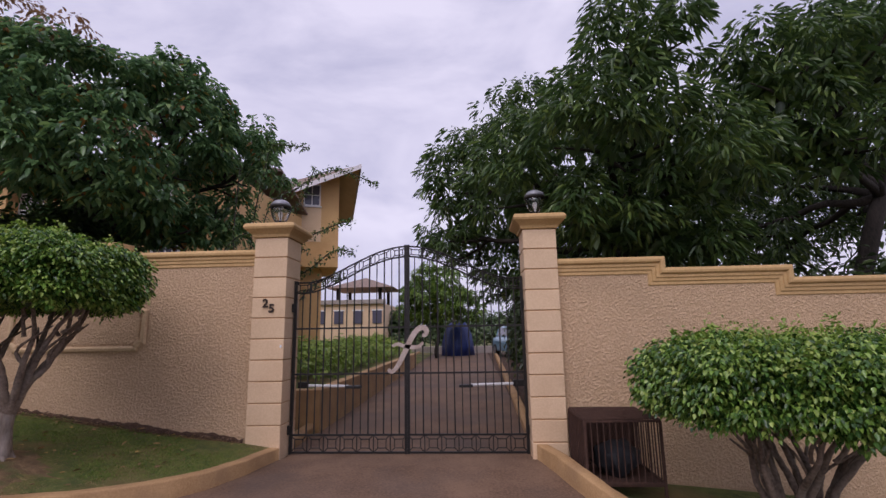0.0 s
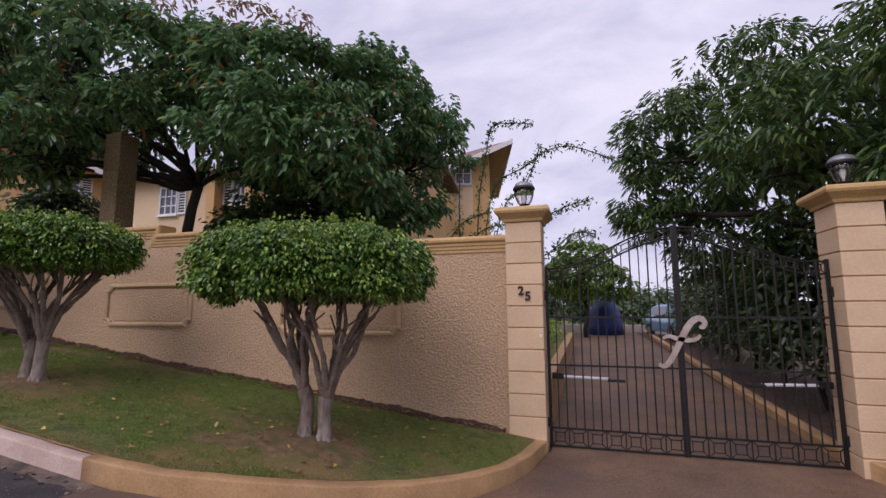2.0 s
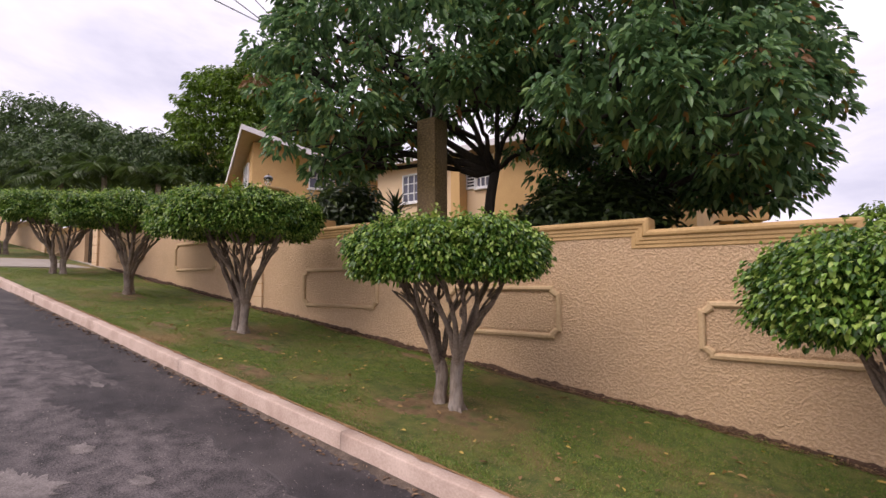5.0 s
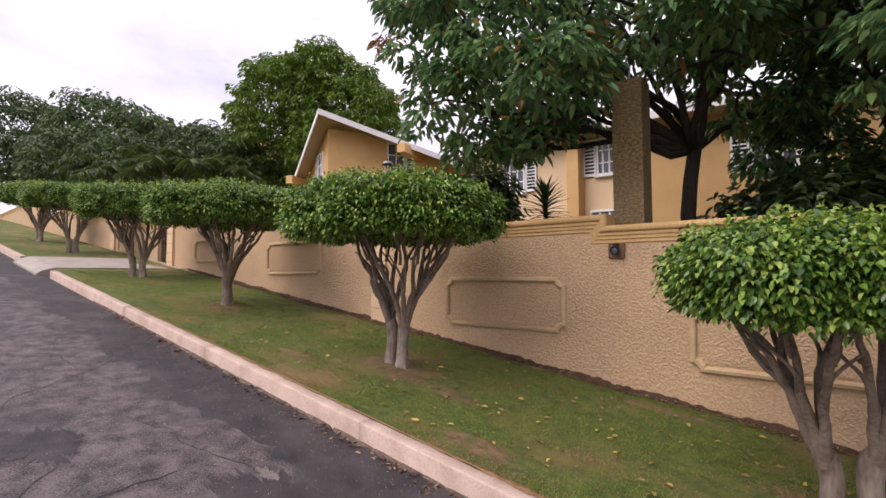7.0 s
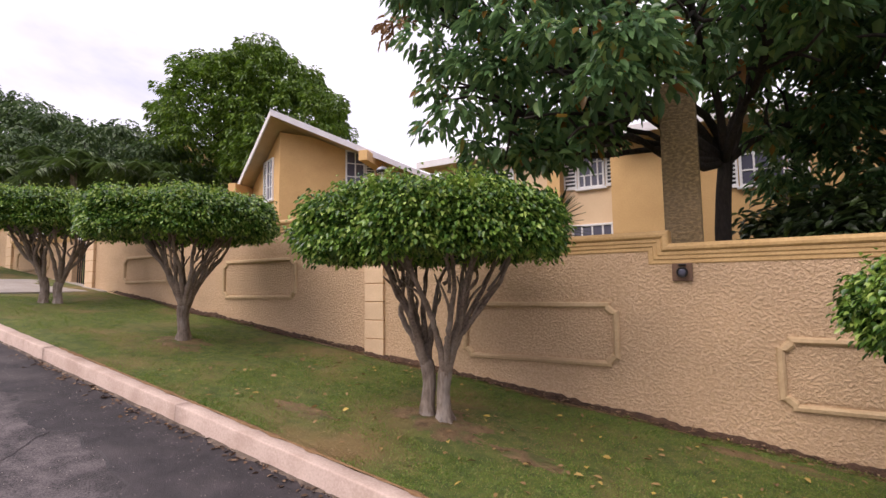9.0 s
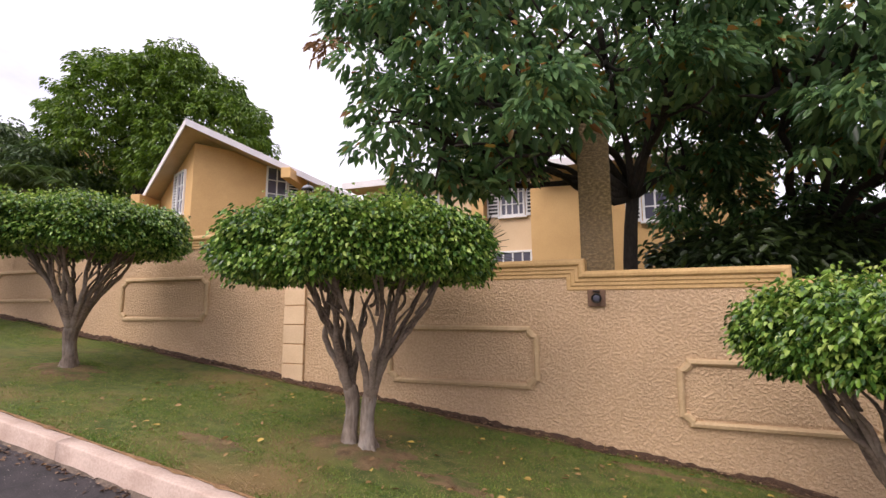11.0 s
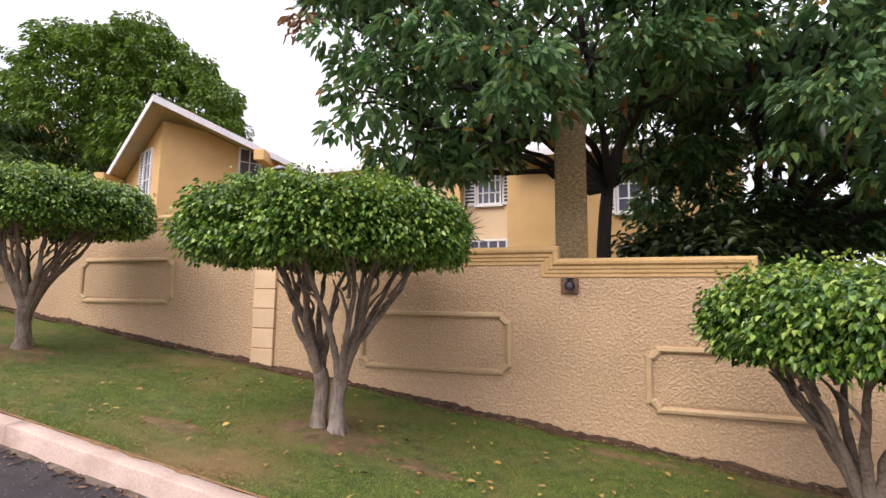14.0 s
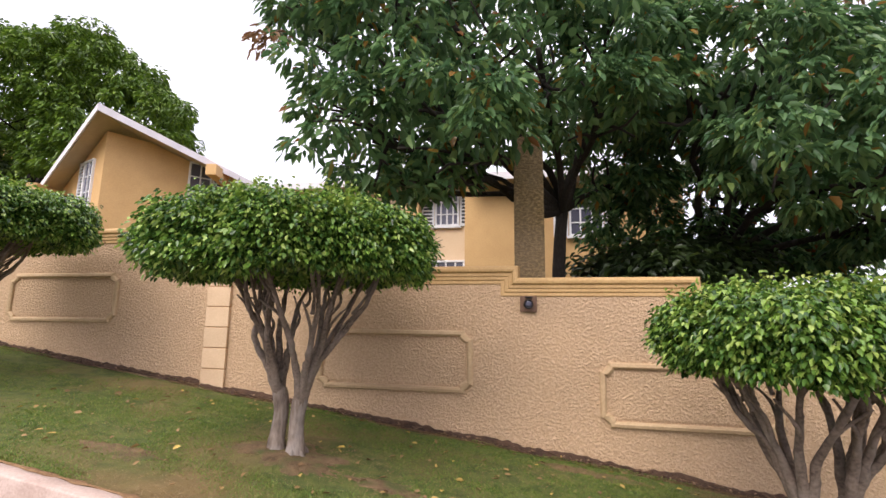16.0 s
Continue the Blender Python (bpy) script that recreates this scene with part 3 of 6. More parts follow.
# concrete crossing to the small upper gate
bm = bmesh.new()
grid(bm, span(-22.8, -20.4, 6), [2.5, 2.62, 2.8, 3.4, 4.2, 5.0, 5.5], lambda x, y: road_z(x) + (0.0 if y < 2.6 else 0.07 if y < 2.7 else 0.125))
low = bmesh.ops.extrude_face_region(bm, geom=list(bm.faces))
bmesh.ops.translate(bm, verts=[v for v in low["geom"] if isinstance(v, bmesh.types.BMVert)], vec=(0, 0, -0.35))
bmesh.ops.recalc_face_normals(bm, faces=bm.faces)
tagged(link_mesh("upper_crossing", bm, M_PALE_CONCRETE), "pale concrete crossing to the upper gate", "driveway", kind="structure")


# ---- the boundary wall ----
def wall_run(name, steps, label, back=WALL_BACK, base=None):
    """A roughcast wall with a stepped top. steps: (x0, x1, top), from left to right."""
    b = bmesh.new()
    for x0, x1, top in steps:
        n = max(1, int((x1 - x0) / 0.5))
        for k in range(n):
            a, c = x0 + (x1 - x0) * k / n, x0 + (x1 - x0) * (k + 1) / n
            box(b, a, c, WALL_Y, back, verge_z((a + c) / 2) - 0.5, top - 0.15)
    bmesh.ops.remove_doubles(b, verts=b.verts, dist=0.0001)
    return tagged(link_mesh(name, b, M_WALL), label, "wall", kind="structure")


LOWER = [(-12.93, -11.2, 3.31), (-11.2, -9.45, 3.18), (-9.45, -7.67, 3.05), (-7.67, -6.02, 2.92), (-6.02, -4.3, 2.79), (-4.3, -2.5, 2.65)]
RIGHT = [(0.98, 2.21, 2.44), (2.21, 3.58, 2.31), (3.58, 4.95, 2.17), (4.95, 6.4, 2.03), (6.4, 12.0, 1.89)]
UPPER = [(-16.6, -13.25, 3.74), (-21.0, -16.6, 3.95)]
BEYOND = [(-25.6, -22.1, 4.05), (-30, -25.9, 4.6), (-36, -30, 5.2), (-48, -36, 6.2)]
wall_run("wall_lower", LOWER, "peach roughcast garden wall with a stepped top")
wall_run("wall_right", RIGHT, "peach roughcast garden wall stepping down the hill")
wall_run("wall_upper", UPPER[::-1], "peach roughcast garden wall up the hill")
wall_run("wall_beyond", BEYOND, "peach roughcast wall beyond the upper gate")

# out from the wall's face, down from the top
COPING = [(-0.24, 0.0), (-0.02, 0.0), (0.03, 0.0), (0.055, 0.012), (0.066, 0.035), (0.062, 0.06), (0.045, 0.075), (0.036, 0.078), (0.036, 0.108), (0.03, 0.116), (0.024, 0.118),
          (0.024, 0.148), (0.018, 0.156), (0.012, 0.158), (0.012, 0.19), (0.006, 0.198), (-0.03, 0.2)]


def coping(name, steps, label, parent=None):
    """A moulded coping that follows the steps of a wall's top with mitred corners."""
    path = []
    for x0, x1, top in steps:
        path += [(x0, top), (x1, top)]
    b = bmesh.new()
    lines = []
    for out, down in COPING:
        line = []
        for i, (x, z) in enumerate(path):
            if i in (0, len(path) - 1):
                line.append((x, z - down))
                continue
            drop = path[i + 1][1] - z if i % 2 else z - path[i - 1][1]
            line.append((x + (-down if drop < 0 else down), z - down))
        lines.append([b.verts.new((x, WALL_Y - out, z)) for x, z in line])
    for a, c in zip(lines, lines[1:]):
        for k in range(len(path) - 1):
            b.faces.new((a[k], c[k], c[k + 1], a[k + 1]))
    b.faces.new([ln[0] for ln in lines])
    b.faces.new([ln[-1] for ln in lines][::-1])
    bmesh.ops.recalc_face_normals(b, faces=b.faces)
    ob = link_mesh(name, b, M_COPING)
    return tagged(ob, label, "coping", kind="structure")


coping("coping_lower", LOWER, "ochre moulded coping with three ribs, stepping down")
coping("coping_right", RIGHT, "ochre moulded coping with three ribs, stepping down")
coping("coping_upper", UPPER[::-1], "ochre moulded coping on the upper wall")
coping("coping_beyond", sorted(BEYOND), "ochre moulded coping beyond the upper gate")


def wall_panel(x0, x1, z0, z1):
    """A raised moulded frame with clipped corners, round a panel of roughcast."""
    th = tagged(new("wall_panel"), "raised ochre moulded frame with clipped corners on the wall", "wall panel", "panels along the wall")
    c, e = 0.085, 0.03
    ring = [(x0 + c, z0), (x1 - c, z0), (x1 - c, z0 + e), (x1 - e, z0 + c), (x1, z0 + c), (x1, z1 - c), (x1 - e, z1 - c), (x1 - c, z1 - e), (x1 - c, z1), (x0 + c, z1), (x0 + c, z1 - e), (x0 + e, z1 - c),
            (x0, z1 - c), (x0, z0 + c), (x0 + e, z0 + c), (x0 + c, z0 + e)]
    mid = ((x0 + x1) / 2, (z0 + z1) / 2)
    b = bmesh.new()
    prof = [(0.0, 0.01), (0.0, -0.018), (0.012, -0.034), (0.04, -0.040), (0.058, -0.026), (0.064, 0.01)]
    rows = []
    for inset, out in prof:
        fx, fz = 1 - inset * 2 / (x1 - x0), 1 - inset * 2 / (z1 - z0)
        rows.append([b.verts.new((mid[0] + (x - mid[0]) * fx, WALL_Y + out, mid[1] + (z - mid[1]) * fz)) for x, z in ring])
    n = len(ring)
    for a, d in zip(rows, rows[1:]):
        for k in range(n):
            b.faces.new((a[k], a[(k + 1) % n], d[(k + 1) % n], d[k]))
    bmesh.ops.recalc_face_normals(b, faces=b.faces)
    part("panel_moulding", b, M_PANEL, th)
    part("panel_field", boxed(x0 + 0.09, x1 - 0.09, WALL_Y - 0.008, WALL_Y + 0.02, z0 + 0.09, z1 - 0.09), M_WALL, th)


for x0, x1, z0, z1 in ((-5.60, -3.86, 1.47, 2.04), (-8.66, -7.03, 1.56, 2.19), (-11.74, -9.95, 1.82, 2.48), (-16.4, -14.6, 2.50, 3.15), (-19.7, -18.0, 2.80, 3.36), (-25.3, -23.3, 3.2, 3.75)):
    wall_panel(x0, x1, z0, z1)


def block_pillar(x0, x1, y0, y1, z0, top, label, group, course=0.236):
    """A pillar of smooth blocks with sunk joints and a moulded cap."""
    th = thing("gate_pillar", label, "pillar", group)
    part("joint_core", boxed(x0 + 0.012, x1 - 0.012, y0 + 0.012, y1 - 0.012, z0 - 0.3, top - 0.16), M_JOINT, th, "sunk darker joints")
    n = int(round((top - 0.17 - z0) / course))
    h = (top - 0.17 - z0) / n
    for k in range(n):
        lo = z0 + h * k + 0.006 if k else z0 - 0.25
        part("block", boxed(x0, x1, y0, y1, lo, z0 + h * (k + 1) - 0.006, 0.006), M_BLOCK, th)
    b = bmesh.new()
    xm, ym = (x0 + x1) / 2, (y0 + y1) / 2
    rings = []
    for out, up in ((0.0, -0.17), (0.02, -0.165), (0.03, -0.135), (0.05, -0.115), (0.075, -0.095), (0.085, -0.085), (0.10, -0.075), (0.11, -0.05), (0.10, -0.02), (0.08, -0.004), (0.03, 0.0)):
        rings.append([b.verts.new((x, y, top + up)) for x, y in ((x0 - out, y0 - out), (x1 + out, y0 - out), (x1 + out, y1 + out), (x0 - out, y1 + out))])
    for a, c in zip(rings, rings[1:]):
        for k in range(4):
            b.faces.new((a[k], a[(k + 1) % 4], c[(k + 1) % 4], c[k]))
    b.faces.new(rings[0][::-1])
    b.faces.new(rings[-1])
    part("cap", b, M_COPING, th, "ochre moulded cap")
    return th


block_pillar(-2.55, -2.15, 5.32, 5.76, 0.40, 2.95, "peach block gate pillar with an ochre cap and house number", "gate pillars")
block_pillar(0.62, 1.00, 5.32, 5.76, 0.22, 2.96, "peach block gate pillar with an ochre moulded cap", "gate pillars")
block_pillar(-13.25, -12.93, 5.36, 5.75, 1.73, 4.12, "peach block wall pillar carrying a lamp", "wall pillars", 0.235)
block_pillar(-21.32, -20.96, 5.34, 5.72, 2.60, 4.75, "peach block pillar of the upper gate", "wall pillars")
block_pillar(-25.95, -25.6, 5.34, 5.72, 3.15, 5.3, "peach block pillar of the upper gate", "wall pillars")


# ---- clipped verge trees ----
def gnarled(b, pts, r0, r1, rng, sides=9):
    """A crooked tapering stem through the given points."""
    fine = []
    for i in range(len(pts) - 1):
        p0, p1, p2, p3 = (np.array(pts[max(0, min(len(pts) - 1, k))], float) for k in (i - 1, i, i + 1, i + 2))
        for s in range(5):
            t = s / 5
            fine.append(0.5 * (2 * p1 + (p2 - p0) * t + (2 * p0 - 5 * p1 + 4 * p2 - p3) * t * t + (3 * p1 - p0 - 3 * p2 + p3) * t ** 3) + rng.normal(size=3) * r0 * 0.08)
    fine.append(np.array(pts[-1], float))
    n = len(fine) - 1
    tube(b, fine, [(r0 + (r1 - r0) * i / n) * rng.uniform(0.92, 1.1) for i in range(n + 1)], sides)


def shrub_tree(seed, stems, trunk_h, radius, thick, clumps=920, spread=0.085):
    """A multi-stemmed tree clipped to a flat cushion. Built at its own foot."""
    rng = np.random.default_rng(seed)
    th = thing("clipped_tree", "clipped cushion-topped tree with pale forked trunks on the verge", "tree", "clipped trees on the verge")
    mid = trunk_h + thick * 0.5
    for s in range(stems):
        a = s * 2 * math.pi / stems + rng.uniform(-0.2, 0.2)
        ca, sa = math.cos(a), math.sin(a)
        b = bmesh.new()
        h = trunk_h * rng.uniform(0.34, 0.44)
        foot, fork = np.array([spread * 0.85 * ca, spread * 0.5 * sa, -0.10]), np.array([spread * 1.25 * ca, spread * 0.8 * sa, h])
        pts = [foot + (fork - foot) * t + np.array([math.sin(t * 7 + a) * 0.014, math.cos(t * 6 + seed) * 0.012, 0]) for t in span(0, 1, 11)]
        tube(b, pts, [0.125, 0.098, 0.080, 0.070, 0.064, 0.061, 0.060, 0.060, 0.062, 0.064, 0.062, 0.035], 12)
        for k in range(4):
            ra = a + (k - 1.5) * 0.9
            gnarled(b, [foot + np.array([0.03 * math.cos(ra), 0.03 * math.sin(ra), 0.20]), foot + np.array([0.09 * math.cos(ra), 0.09 * math.sin(ra), 0.10]), foot + np.array([0.17 * math.cos(ra), 0.17 * math.sin(ra), 0.0])], 0.030, 0.012, rng, 6)
        part("trunk", b, M_BARK, th, "", True)
        b = bmesh.new()
        for k in range(7):
            aa = a + (k - 3) * 0.52 + rng.normal() * 0.12
            out = np.array([math.cos(aa), math.sin(aa), 0])
            rr = radius * rng.uniform(0.28, 0.70)
            k1 = fork + out * 0.10 + np.array([0, 0, trunk_h * rng.uniform(0.10, 0.16)])
            k2 = fork + out * rng.uniform(0.16, 0.24) + np.array([0, 0, trunk_h * rng.uniform(0.26, 0.36)])
            end = np.array([rr * math.cos(aa), rr * math.sin(aa), mid - 0.12 * thick])
            gnarled(b, [fork - np.array([0, 0, 0.12]), k1, k2, (k2 + end) / 2 + rng.normal(size=3) * 0.035, end], 0.036, 0.012, rng)
            for f in (0.25, 0.6, 0.85):
                q = k2 + (end - k2) * f
                turn = aa + rng.choice((-1, 1)) * rng.uniform(0.4, 1.0)
                e2 = q + np.array([math.cos(turn) * 0.20, math.sin(turn) * 0.20, 0.16 + 0.1 * f])
                e2[2] = min(e2[2], mid + 0.1 * thick)
                gnarled(b, [k2 + (end - k2) * (f - 0.2), q + rng.normal(size=3) * 0.02, e2], 0.018, 0.007, rng, 6)
        # Darker than the trunk's bark, to stand in for the cushion's shade.
        part("branch_work", b, M_BARK_SHADED, th, "brown branches with the crown's shade in their bark colour", True)
    # drooping clumps over a flattened cushion with a lumpy edge
    az = rng.uniform(0, 2 * math.pi, clumps)
    el = np.arcsin(rng.uniform(-0.62, 1.0, clumps))
    edge = (radius - 0.05) * (0.96 + 0.05 * np.sin(3 * az + seed) + 0.05 * np.sin(7 * az + 2 * seed) + rng.uniform(-0.10, 0.06, clumps))
    ce, se = np.abs(np.cos(el)) ** 0.5, np.sign(np.sin(el)) * np.abs(np.sin(el)) ** 0.75
    x, y = edge * ce * np.cos(az), edge * ce * np.sin(az)
    z = mid + thick * 0.46 * se * (1 + 0.13 * np.sin(x * 5 + seed) * np.sin(y * 6)) + rng.uniform(-0.05, 0.03, clumps)
    z += np.where(se < 0, 0.16 * thick * (1 - (np.hypot(x, y) / radius) ** 2), 0)
    d = unit(np.stack([ce * np.cos(az), ce * np.sin(az), se * 0.7], 1))
    base, aim, face = umbrellas(np.stack([x, y, z], 1), 0.085 * rng.uniform(0.7, 1.35, clumps), d, 46, rng, 0.6)
    leaves("foliage", M_SHRUB, th, base, aim, 0.037, 0.027, rng, 0.35, "", face)
    q = rng.uniform(-1, 1, (14000, 3))
    q = q[(q ** 2).sum(1) < 1] * np.array([radius * 0.84, radius * 0.84, thick * 0.38]) + np.array([0, 0, mid])
    leaves("inner_foliage", M_SHRUB, th, q, rng.normal(size=(len(q), 3)), 0.05, 0.037, rng, 0.2)
    n = 260
    az, rr = rng.uniform(0, 2 * math.pi, n), radius * np.sqrt(rng.uniform(0, 0.92, n))
    tip = np.stack([rr * np.cos(az), rr * np.sin(az), mid + thick * 0.46 * np.sqrt(np.clip(1 - (rr / radius) ** 4, 0, 1)) * (1 + 0.13 * np.sin(rr * np.cos(az) * 5 + seed) * np.sin(rr * np.sin(az) * 6)) + np.minimum(rng.exponential(0.04, n), 0.13)], 1)
    k = np.repeat(np.arange(n), 16)
    p = tip[k] + rng.normal(size=(len(k), 3)) * np.array([0.022, 0.022, 0.045])
    aim = rng.normal(size=(len(k), 3)) * 0.6 + np.array([0, 0, 0.25])
    leaves("young_growth", M_YOUNG, th, p, aim, 0.038, 0.025, rng, 0.2, "fresh yellow-green shoots")
    return th


def verge_spot(x, y):
    return verge_height(x, y) - 0.02


first = shrub_tree(3, 2, 1.12, 1.01, 0.70, 1080, 0.085)
first.matrix_basis = pose(-4.11, 3.95, verge_spot(-4.11, 3.95), 0, 0, 10)
second = shrub_tree(8, 2, 1.12, 0.91, 0.55)
second.matrix_basis = pose(-7.54, 3.78, verge_spot(-7.54, 3.78), 0, 0, 0)
third = shrub_tree(27, 2, 1.24, 1.10, 0.66, 1150, 0.075)
third.matrix_basis = pose(-11.22, 3.89, verge_spot(-11.22, 3.89), 0, 0, 0)
for src, x, y, s, rz in ((third, -15.1, 3.95, 1.02, 140), (first, -19.1, 3.95, 1.08, 60), (third, -24.4, 4.0, 1.04, 250), (first, -28.5, 4.0, 1.1, 10)):
    ob = copy_thing(src, pose(x, y, verge_height(x, y) - 0.03, 0, 0, rz) @ Matrix.Diagonal((s, s, s * 0.95, 1)))
right_tree = copy_thing(first, pose(2.47, 3.95, verge_z(2.47) - 0.30, 0, 0, 200))


# ---- large trees ----
def broad_tree(name, label, lobes, trunk, fork, material, bark, seed, per_area, per, size, group="", inner=1300, base_r=0.17, tips=(), wide=0.46, reach=0.24):
    rng = np.random.default_rng(seed)
    th = thing(name, label, "tree", group)
    b = bmesh.new()
    limb(b, trunk, fork, base_r, base_r * 0.75, rng, 0.06, 7, 12)
    part("trunk", b, bark, th, "", True)
    b = bmesh.new()
    for lb in lobes:
        c = np.array(lb[:3])
        mid = (np.array(fork) + c) / 2 + np.array([0, 0, 0.05])
        limb(b, fork, mid, base_r * 0.5, base_r * 0.3, rng, 0.12, 5, 8)
        limb(b, mid, c, base_r * 0.3, 0.04, rng, 0.12, 5, 7)
        for _ in range(5):
            e = c + unit(rng.normal(size=(1, 3)))[0] * np.array(lb[3:6]) * 0.8
            limb(b, mid + (c - mid) * rng.uniform(0.3, 1), e, 0.045 * min(1, base_r * 5), 0.012, rng, 0.12, 4, 5)
    part("branch_work", b, bark, th, "", True)
    p, d = clump_spots(lobes, per_area, rng)
    rad = reach * rng.uniform(0.7, 1.3, len(p))
    base, aim, face = umbrellas(p, rad, d, per, rng)
    leaves("crown", material, th, base, aim, size, size * wide, rng, 0.28, "", face)
    if inner:
        lo = np.array(lobes)
        k = rng.integers(0, len(lo), inner)
        q = lo[k, :3] + unit(rng.normal(size=(inner, 3))) * lo[k, 3:6] * (rng.uniform(0, 1, (inner, 1)) ** 0.5) * 0.66
        leaves("inner_crown", material, th, q, rng.normal(size=(inner, 3)), size * 1.4, size * 0.75, rng, 0.3)
    for lb in tips:
        p, d = clump_spots([lb], 14, rng, -0.2)
        base, aim, face = umbrellas(p, np.full(len(p), 0.12), d, 14, rng)
        tagged(leaves("new_flush", M_FLUSH, th, base, aim, size * 0.8, size * 0.3, rng, 0.3, "reddish new leaves"), kind="stuff")
    return th


TREE_A = [(-10.85, 5.5, 5.55, 1.35, 1.35, 1.25), (-11.65, 5.0, 6.05, 0.6, 0.65, 0.6), (-10.2, 5.3, 6.1, 1.3, 1.25, 1.05), (-10.9, 5.3, 6.45, 0.9, 0.9, 0.65), (-11.1, 5.2, 4.65, 0.9, 0.85, 0.7),
          (-10.1, 4.85, 4.5, 0.85, 0.85, 0.6), (-10.95, 5.5, 4.25, 0.6, 0.6, 0.42), (-10.4, 5.3, 4.2, 0.55, 0.55, 0.4), (-9.2, 5.7, 5.9, 1.3, 1.35, 1.05), (-9.9, 6.9, 6.3, 1.5, 1.3, 1.0), (-10.6, 6.7, 5.0, 1.0, 0.8, 0.7), (-8.5, 5.7, 5.0, 0.7, 0.7, 0.5), (-8.3, 6.4, 6.05, 1.0, 1.1, 0.85),
          (-8.1, 7.7, 4.7, 0.85, 0.7, 0.7), (-8.4, 7.6, 5.6, 1.0, 0.8, 0.8)]
TREE_B = [(-5.85, 6.9, 5.15, 1.3, 1.4, 1.1), (-6.6, 6.5, 5.4, 1.25, 1.3, 1.0), (-5.2, 7.6, 5.15, 0.95, 1.25, 1.0), (-4.7, 9.1, 5.1, 0.8, 0.9, 0.95), (-4.9, 8.8, 3.8, 0.65, 0.7, 0.7), (-5.2, 7.8, 6.0, 0.8, 0.8, 0.65), (-5.55, 6.05, 4.1, 0.95, 0.9, 0.85), (-5.05, 6.5, 3.7, 0.55, 0.6, 0.6),
          (-6.4, 5.8, 4.35, 0.95, 0.95, 0.7), (-7.4, 6.3, 5.5, 0.95, 1.05, 1.0), (-6.6, 8.2, 5.0, 1.4, 1.1, 1.2), (-6.9, 8.4, 3.6, 1.3, 0.8, 0.8), (-5.3, 7.9, 3.5, 0.7, 0.7, 0.6), (-7.8, 8.2, 3.7, 0.8, 0.7, 0.8)]
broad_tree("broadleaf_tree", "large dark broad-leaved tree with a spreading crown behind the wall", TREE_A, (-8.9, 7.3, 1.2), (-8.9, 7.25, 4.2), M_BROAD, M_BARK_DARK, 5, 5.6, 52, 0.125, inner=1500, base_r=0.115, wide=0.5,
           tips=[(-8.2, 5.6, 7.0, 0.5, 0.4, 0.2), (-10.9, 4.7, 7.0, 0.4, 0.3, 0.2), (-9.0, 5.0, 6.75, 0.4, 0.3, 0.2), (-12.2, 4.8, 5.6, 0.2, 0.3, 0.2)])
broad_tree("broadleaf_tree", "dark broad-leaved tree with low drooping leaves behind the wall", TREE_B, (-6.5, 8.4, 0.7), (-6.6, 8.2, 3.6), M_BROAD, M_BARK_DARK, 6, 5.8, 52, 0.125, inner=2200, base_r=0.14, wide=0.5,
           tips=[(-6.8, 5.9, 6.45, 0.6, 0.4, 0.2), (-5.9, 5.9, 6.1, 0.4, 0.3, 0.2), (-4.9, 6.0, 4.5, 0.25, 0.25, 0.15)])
TREE_C = [(0.9, 6.8, 3.8, 0.9, 0.95, 0.9), (1.9, 6.0, 4.25, 1.05, 1.3, 0.85), (2.3, 5.8, 5.2, 0.75, 0.85, 0.9), (3.0, 6.1, 3.75, 0.95, 1.0, 0.85), (1.8, 6.1, 3.0, 0.65, 0.7, 0.5), (2.8, 6.5, 2.8, 0.8, 0.6, 0.5),
          (0.15, 9.8, 4.85, 1.0, 1.2, 1.0), (-0.1, 10.2, 3.7, 0.95, 1.1, 1.0), (1.4, 9.3, 5.5, 1.25, 1.3, 1.1), (2.0, 9.6, 4.3, 1.8, 1.4, 1.5), (1.3, 10.6, 2.8, 1.1, 1.2, 1.2), (2.6, 9.0, 2.7, 1.7, 1.1, 1.1), (3.6, 8.2, 4.2, 1.3, 1.1, 1.0)]
TREE_D = [(4.35, 6.5, 5.0, 0.85, 0.8, 0.85), (5.3, 6.6, 5.35, 1.05, 0.9, 0.85), (5.2, 6.8, 4.2, 1.0, 0.9, 0.8), (7.0, 7.4, 6.0, 1.5, 1.3, 1.3), (8.3, 10.5, 6.6, 2.0, 1.8, 1.7), (9.8, 10.0, 6.4, 2.2, 1.8, 2.0),
          (6.6, 10.6, 4.8, 2.0, 1.4, 1.4), (9.5, 11.4, 4.2, 2.2, 1.4, 1.5), (12, 10.5, 6.5, 2.2, 1.8, 2.3), (7.0, 11.2, 3.3, 2.2, 1.0, 1.3), (4.6, 9.2, 3.2, 1.5, 1.0, 1.1)]
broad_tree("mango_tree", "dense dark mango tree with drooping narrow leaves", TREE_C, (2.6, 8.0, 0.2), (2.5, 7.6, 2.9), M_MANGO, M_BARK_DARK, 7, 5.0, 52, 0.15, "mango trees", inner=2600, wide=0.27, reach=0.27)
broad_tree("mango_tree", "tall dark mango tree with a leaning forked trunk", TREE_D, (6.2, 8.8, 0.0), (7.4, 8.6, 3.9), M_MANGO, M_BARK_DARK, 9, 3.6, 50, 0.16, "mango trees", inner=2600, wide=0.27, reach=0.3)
DOME = [(-31.5, 15.5, 11.4, 4.1, 3.3, 3.8), (-29.2, 16, 12.0, 3.8, 3.2, 3.2), (-26.6, 16, 9.4, 3.4, 3.0, 3.2), (-33.8, 16, 8.8, 2.7, 3, 2.9)]
